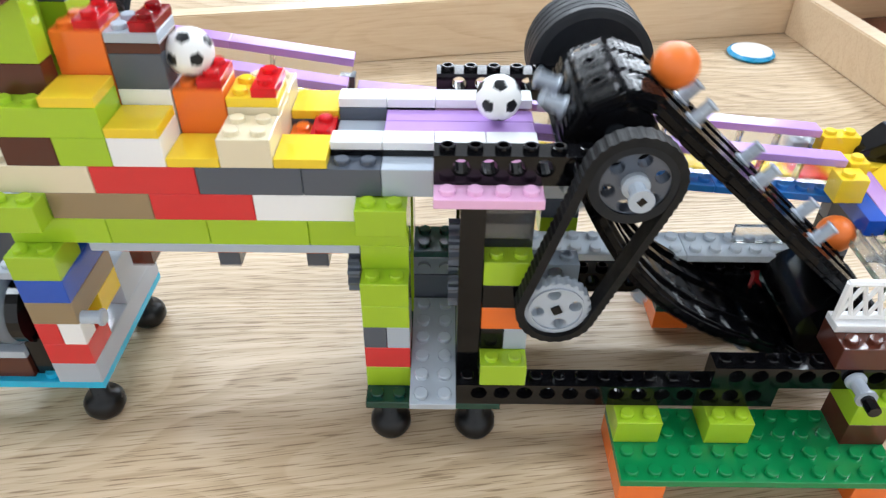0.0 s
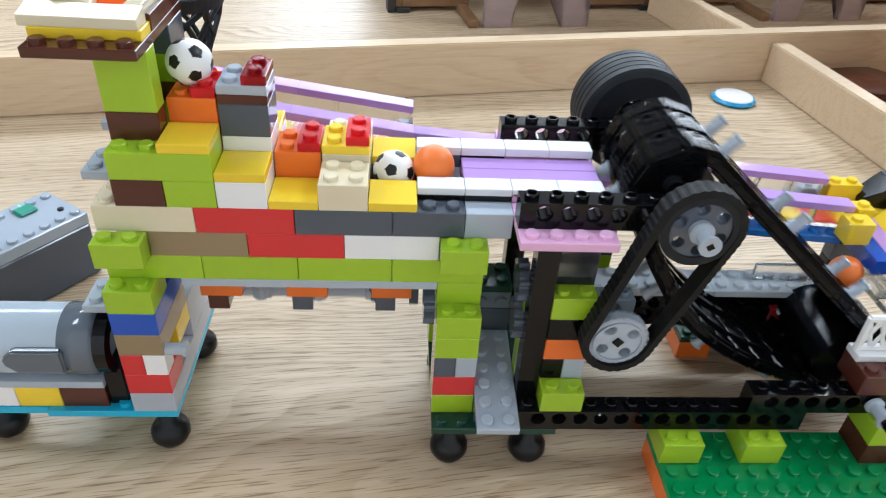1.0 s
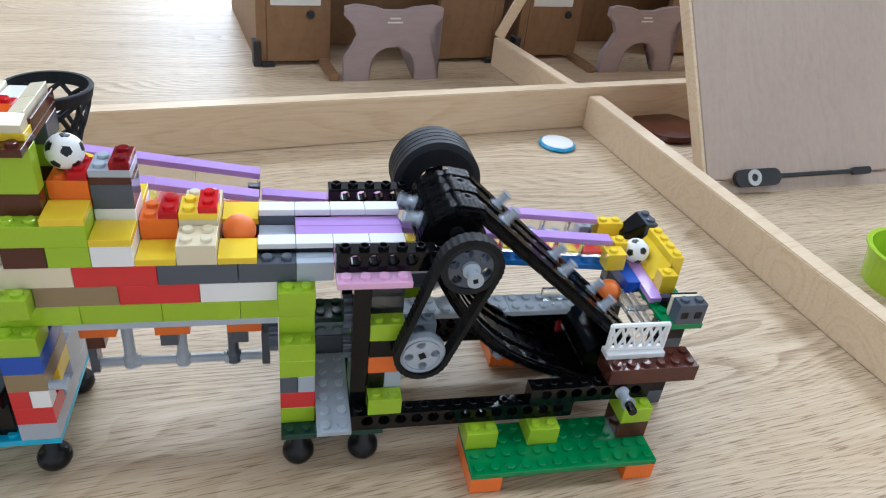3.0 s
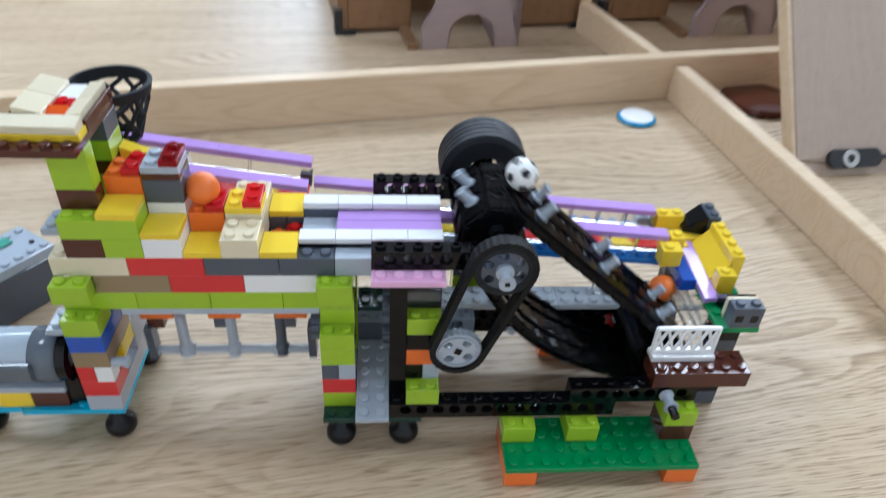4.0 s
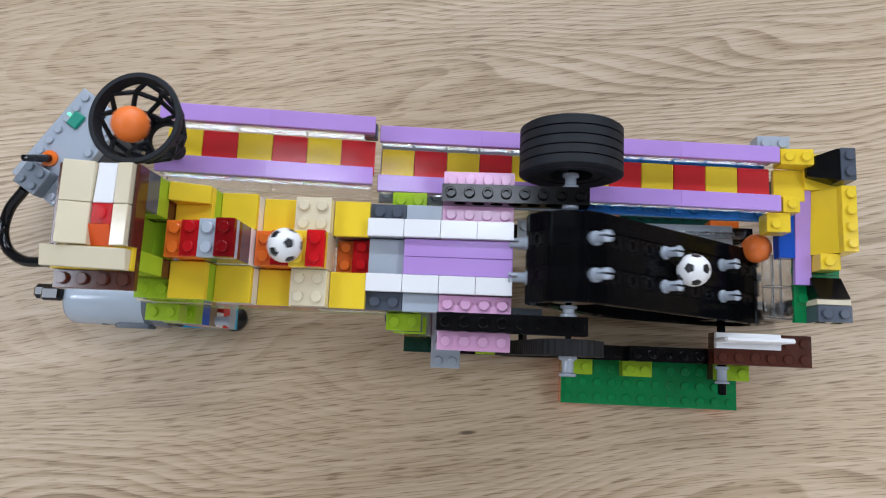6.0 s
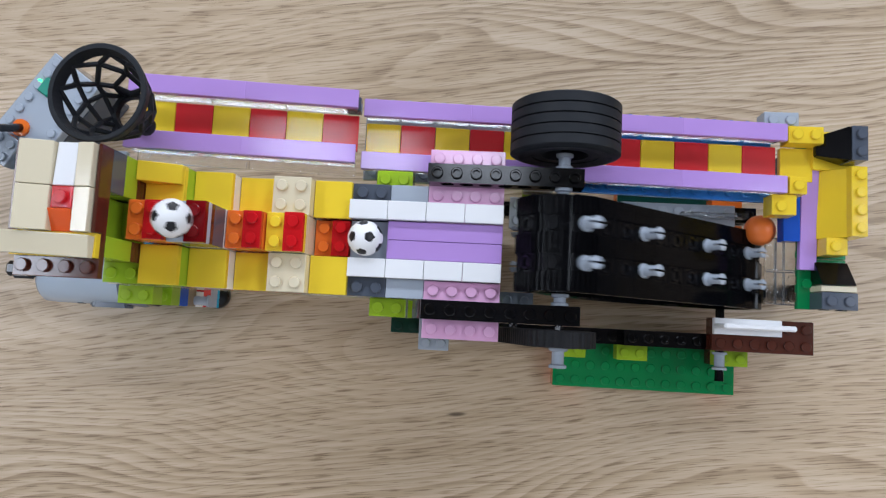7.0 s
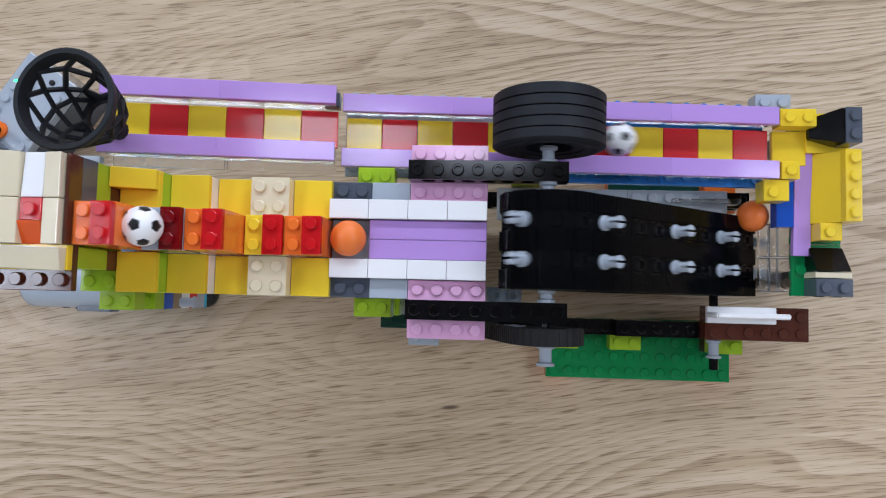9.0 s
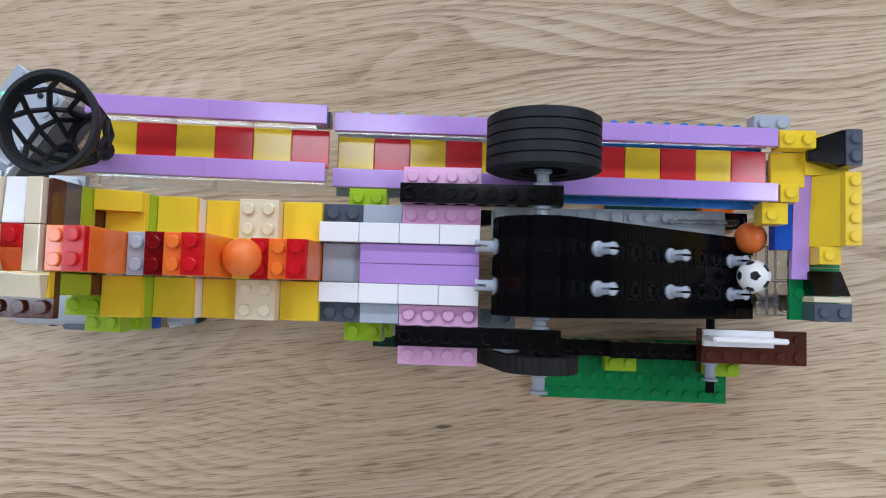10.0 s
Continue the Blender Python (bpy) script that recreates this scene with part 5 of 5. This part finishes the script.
foot = thing("round_wooden_block", "round dark brown wooden block lying beyond the tray rim", "wooden block", at=(62.5 * U, 50.0 * U, 0))
put("disc", lathe_mesh(("wfoot",), [(1.0, 0), (4.2, 0), (4.6, 0.5), (4.4, 1.0), (1.0, 1.2)], seg=32, axis="z"), BROWN, foot, (0, 0, 0.01))


# ---- movement ----
PERIOD, PEAK = 1.073, 0.28
TICKS = [k / 15 for k in range(151)]


def crank_angle(t):
    return 2 * math.pi * (t - PEAK) / PERIOD


def lift_of(t):
    return max(0.0, 0.85 + 2.92 * math.cos(crank_angle(t)))


BELT_WAY = [(0.0, 12.6), (1.0, 34.2), (1.2, 38.3), (1.4, 42.6), (2.0, 58.2), (2.2, 62.8), (2.4, 67.0), (2.6, 70.6), (4.5, 117.8), (5.0, 128.8), (5.5, 137.4), (7.0, 172.2), (7.4, 180.3), (7.7, 186.2), (8.0, 192.5), (8.5, 203.8), (9.0, 216.1), (9.4, 225.2), (9.7, 230.9), (10.0, 236.4)]


def belt_at(t):
    return float(np.interp(t, [r[0] for r in BELT_WAY], [r[1] for r in BELT_WAY]))


S1, S3, S5 = 7.4 + R_BALL, 5.15 + R_BALL, 2.75 + R_BALL
S2, S4 = 8.0 + R_BALL, 5.5 + R_BALL


def on_upper(s):
    """Ball resting on the upper run, s studs below the top wheel's tangent."""
    p = Vector((AX, 0, AZ)) - TAU * s + NOR * (2.25 + R_BALL)
    return (p.x, 3.0, p.z)


# way of each ball: seconds, x, y, z in studs; "L" adds the steps' present lift to z
SOCCER_A = [
    (0.0, 5.7, 3, S3 + 0.2, "L"), (0.1, 5.6, 3, S3 + 0.2, "L"), (0.2, 5.2, 3, S3, "L"), (0.3, 4.4, 3, S2 + 0.35), (0.4, 3.9, 3, S2 + 0.2), (0.6, 3.5, 3, S2 + 0.1),
    (0.7, 2.4, 3, S1 + 0.4), (0.8, 1.95, 3, S1 + 0.25), (1.0, 1.9, 3, S1 + 0.2, "L"), (1.1, 1.8, 3, S1 + 0.2, "L"), (1.2, 1.7, 3, S1 + 0.2, "L"), (1.3, 0.6, 3.0, 12.2),
    (1.4, -0.3, 3.2, 12.0), (1.5, -0.6, 4.0, 11.9), (1.6, -0.5, 6.2, 11.6), (1.7, -0.2, 8.4, 9.0), (1.85, 0.4, 9.1, 4.4), (2.0, 4.0, 9.1, 3.9), (2.1, 8.0, 9.1, 3.3),
    (2.2, 12.3, 9.1, 1.4), (2.7, 29.5, 9.1, 0.1), (2.85, 34.8, 9.0, -0.4), (2.95, 36.8, 8.0, -0.8), (3.05, 37.0, 6.2, -0.9), (3.15, 36.9, 4.2, -1.1), (3.25, 36.0, 3.2, -1.6), (3.35, 34.6, 3.0, -1.9),
    (3.42, *on_upper(10.7)), (3.8, *on_upper(3.2)), (3.95, *on_upper(0.3)), (4.03, 22.6, 3, 7.4), (4.1, 20.2, 3, 6.6), (4.2, 15.6, 3, 5.2), (4.3, 12.8, 3, 4.9), (4.4, 12.1, 3, 4.6),
    (4.5, 11.9, 3, 4.4), (4.8, 11.9, 3, 4.35), (4.9, 11.2, 3, 4.2), (5.0, 10.2, 3, S5 + 0.2), (5.1, 9.9, 3, S5 + 0.2), (5.3, 9.8, 3, S5 + 0.2, "L"), (5.4, 9.75, 3, S5 + 0.2, "L"), (5.5, 9.7, 3, S5 + 0.1, "L"), (5.6, 9.1, 3, 7.0),
    (5.7, 8.2, 3, S4 + 0.2), (5.9, 7.7, 3, S4 + 0.1), (6.1, 6.3, 3, S3 + 0.3), (6.25, 5.9, 3, S3 + 0.2), (6.45, 5.8, 3, S3 + 0.2, "L"), (6.6, 5.5, 3, S3 + 0.1, "L"), (6.7, 4.8, 3, 9.6), (6.8, 4.2, 3, S2 + 0.25),
    (7.0, 3.7, 3, S2 + 0.15), (7.1, 2.5, 3, S1 + 0.4), (7.2, 1.8, 3, S1 + 0.3), (7.5, 1.4, 3.05, S1 + 0.25, "L"), (7.6, 1.3, 3.1, S1 + 0.2, "L"), (7.7, 0.5, 3.1, 12.2), (7.8, -0.7, 3.2, 12.0), (7.9, -0.7, 5.4, 11.8), (8.0, -0.2, 8.4, 9.2),
    (8.1, 1.2, 9.1, 4.3), (8.2, 4.4, 9.1, 3.9), (8.4, 10.6, 9.1, 2.9), (8.5, 14.6, 9.1, 1.3), (9.0, 26.2, 9.1, 0.35), (9.1, 29.6, 9.1, 0.1), (9.2, 33.2, 9.0, -0.25), (9.3, 36.7, 8.1, -0.75), (9.4, 37.0, 6.2, -0.9),
    (9.5, 36.9, 4.2, -1.15), (9.6, 36.3, 3.0, -1.6), (9.7, 34.7, 2.6, -2.0), (9.8, 34.4, 3.1, -2.0), (10.0, 34.4, 3.1, -2.0)]
SOCCER_B = [
    (0.0, 17.5, 3, 5.15), (0.1, 16.6, 3, 5.1), (0.2, 15.4, 3, 5.1), (0.3, 14.0, 3, 5.05), (0.4, 12.6, 3, 4.9), (0.5, 11.9, 3, 4.5), (0.6, 11.3, 3, 4.3), (0.7, 10.5, 3, S5 + 0.3), (0.8, 10.1, 3, S5 + 0.2), (1.0, 10.0, 3, S5 + 0.2, "L"), (1.2, 9.8, 3, S5 + 0.2, "L"),
    (1.3, 9.2, 3, 7.1), (1.4, 8.4, 3, S4 + 0.3), (1.5, 8.0, 3, S4 + 0.2), (1.6, 7.4, 3, S4 + 0.2), (1.7, 6.5, 3, S3 + 0.4), (1.8, 6.0, 3, S3 + 0.2), (2.0, 5.85, 3, S3 + 0.15, "L"), (2.2, 5.7, 3, S3 + 0.2, "L"), (2.3, 5.0, 3, 9.4), (2.4, 4.3, 3, 9.5), (2.5, 3.9, 3, S2 + 0.4),
    (2.7, 3.6, 3, S2 + 0.2), (2.85, 2.4, 3, S1 + 0.4), (3.0, 1.9, 3, S1 + 0.25), (3.2, 1.8, 3, S1 + 0.2, "L"), (3.35, 1.6, 3, S1 + 0.2, "L"), (3.45, 0.4, 3.0, 12.2), (3.55, -0.7, 3.2, 12.0), (3.7, -0.6, 6.0, 11.7), (3.8, -0.2, 8.2, 9.8), (3.9, 0.5, 9.1, 4.4),
    (4.0, 2.6, 9.1, 4.1), (4.3, 10.3, 9.1, 2.9), (4.45, 14.2, 9.1, 1.35), (4.8, 24.0, 9.1, 0.5), (4.9, 27.8, 9.1, 0.25), (5.0, 33.2, 9.0, -0.2), (5.1, 36.4, 8.2, -0.7), (5.2, 37.0, 6.4, -0.9), (5.3, 36.9, 4.4, -1.1), (5.4, 36.0, 3.0, -1.7), (5.5, 34.8, 2.6, -2.0),
    (5.6, 34.6, 2.7, -2.1), (5.7, 34.4, 3.0, -2.0), (5.8, *on_upper(11.0)), (6.4, *on_upper(-0.6)), (6.48, 21.8, 3, 7.6), (6.55, 20.0, 3, 6.4), (6.65, 15.5, 3, 5.1), (6.72, 12.6, 3, 4.7), (6.8, 12.0, 3, 4.4), (7.0, 11.9, 3, 4.3), (7.1, 11.0, 3, 4.1), (7.2, 10.4, 3, S5 + 0.3),
    (7.3, 10.1, 3, S5 + 0.2), (7.5, 10.0, 3, S5 + 0.2, "L"), (7.6, 9.8, 3, S5 + 0.2, "L"), (7.7, 9.4, 3, S5 + 0.2, "L"), (7.8, 8.7, 3, S4 + 0.4), (7.9, 8.3, 3, S4 + 0.2), (8.1, 7.7, 3, S4 + 0.15), (8.2, 7.0, 3, S4), (8.3, 6.3, 3, S3 + 0.3), (8.5, 5.9, 3, S3 + 0.2, "L"),
    (8.7, 5.5, 3, S3 + 0.2, "L"), (8.8, 4.8, 3, 9.5), (8.9, 4.1, 3, S2 + 0.3), (9.0, 3.55, 3, S2 + 0.15), (9.1, 3.0, 3, S2), (9.2, 2.2, 3, S1 + 0.3), (9.3, 1.8, 3, S1 + 0.25), (9.5, 1.6, 3, S1 + 0.2, "L"), (9.7, 1.45, 3, S1 + 0.2, "L"), (9.8, 0.9, 3, S1 + 0.4, "L"),
    (9.9, -0.1, 3.0, 12.2), (10.0, -1.3, 3.4, 12.1)]
ORANGE_A = [
    (0.0, 24.2, 3, 6.55), (0.1, 22.2, 3, 7.6), (0.2, 19.6, 3, 6.2), (0.3, 17.2, 3, 5.2), (0.4, 15.6, 3, 5.1), (0.5, 14.4, 3, 5.05), (0.6, 13.4, 3, 5.0), (0.8, 12.3, 3, 4.5), (1.0, 11.75, 3, 4.2), (1.2, 11.9, 3, 4.3), (1.5, 12.0, 3, 4.4), (1.6, 11.6, 3, 4.25), (1.7, 11.0, 3, 4.1),
    (1.8, 10.4, 3, S5 + 0.25), (2.0, 10.0, 3, S5 + 0.15, "L"), (2.2, 9.8, 3, S5 + 0.2, "L"), (2.3, 9.4, 3, S5 + 0.3, "L"), (2.4, 8.8, 3, 7.1), (2.5, 8.65, 3, S4 + 0.6), (2.6, 9.2, 3, S5 + 0.2, "L"), (2.7, 9.8, 3, S5 + 0.3, "L"), (2.9, 10.0, 3, S5 + 0.2), (3.2, 9.9, 3, S5 + 0.2, "L"), (3.35, 9.7, 3, S5 + 0.2, "L"), (3.45, 9.0, 3, 7.0), (3.6, 8.2, 3, S4 + 0.2), (3.8, 7.7, 3, S4 + 0.15), (3.9, 6.6, 3, S4 - 0.1), (4.0, 5.8, 3, S3 + 0.1),
    (4.1, 5.75, 3, S3 + 0.1, "L"), (4.3, 5.6, 3, S3 + 0.1, "L"), (4.4, 5.5, 3, S3 + 0.1, "L"), (4.5, 5.2, 3, 9.6), (4.6, 4.2, 3, 9.5), (4.7, 3.8, 3, S2 + 0.3), (4.85, 3.2, 3, S2 + 0.1), (4.95, 2.2, 3, S1 + 0.3), (5.1, 1.8, 3.1, S1 + 0.2), (5.3, 1.7, 3.1, S1 + 0.2, "L"), (5.5, 1.6, 3.1, S1 + 0.2, "L"),
    (5.6, 0.9, 3.2, 12.2), (5.7, -0.1, 3.6, 12.1), (5.85, -0.6, 5.4, 11.8), (6.0, -0.3, 8.3, 9.6), (6.15, 0.0, 8.8, 7.0), (6.3, 0.6, 9.1, 4.4), (6.4, 2.6, 9.1, 4.1), (6.7, 12.2, 9.1, 1.6), (6.8, 17.6, 9.1, 1.05), (7.1, 26.4, 9.1, 0.35), (7.2, 30.0, 9.1, 0.05), (7.3, 33.7, 9.0, -0.3), (7.4, 36.8, 8.2, -0.75),
    (7.5, 37.2, 6.4, -0.9), (7.6, 36.9, 4.7, -1.1), (7.7, 36.3, 3.6, -1.5), (7.8, 34.9, 3.1, -1.8), (7.9, *on_upper(10.68)), (8.0, *on_upper(8.28)), (8.1, *on_upper(6.2)), (8.2, *on_upper(4.0)), (8.4, *on_upper(0.1)), (8.5, 22.2, 3, 7.7), (8.6, 17.4, 3, 5.4), (8.7, 12.7, 3, 4.8), (8.8, 12.1, 3, 4.45),
    (9.0, 12.0, 3, 4.4), (9.1, 11.8, 3, 4.35), (9.2, 11.0, 3, 4.1), (9.3, 10.3, 3, S5 + 0.25), (9.5, 10.0, 3, S5 + 0.2, "L"), (9.7, 9.8, 3, S5 + 0.2, "L"), (9.8, 9.6, 3, S5 + 0.2, "L"), (9.9, 8.7, 3, 7.0), (10.0, 7.9, 3, S4 + 0.25)]


def roll_rows(way):
    """Poses of a rolling ball: it turns by the path that it covers."""
    rows, turn, last = [], 0.0, None
    for t, x, y, z, *up in way:
        z += lift_of(t) if up else 0.0
        if last is not None:
            turn += max(-80.0, min(80.0, math.degrees((x - last) / R_BALL) * 0.6))
        last = x
        rows.append((t, pose(x * U, y * U, (z + ZL) * U, 0, turn, 0)))
    return rows


def motions():
    for st in steps:
        walk(st, [(t, pose(0, 0, (ZL + lift_of(t)) * U)) for t in TICKS])
    walk(crank, [(t, pose(0, (3.0 - 2.2 * math.sin(crank_angle(t))) * U, (ZL - 3.5 + 2.2 * math.cos(crank_angle(t))) * U)) for t in TICKS])
    for k, ob in enumerate(links):
        walk(ob, [(t, tread_pose(k * PITCH + belt_at(t))) for t in TICKS])
    for ob, x, z, ratio in ((rotor, AX, AZ, 1.0), (low, LX, LZ, 1.0), (pulley, PX, PZ, 1.2)):
        walk(ob, [(t, pose(x * U, 0, (z + ZL) * U, 0, -math.degrees(belt_at(t) / RM) * ratio, 0)) for t in TICKS])
    walk(soccer_a, roll_rows(SOCCER_A))
    walk(soccer_b, roll_rows(SOCCER_B))
    walk(orange_a, roll_rows(ORANGE_A))


motions()
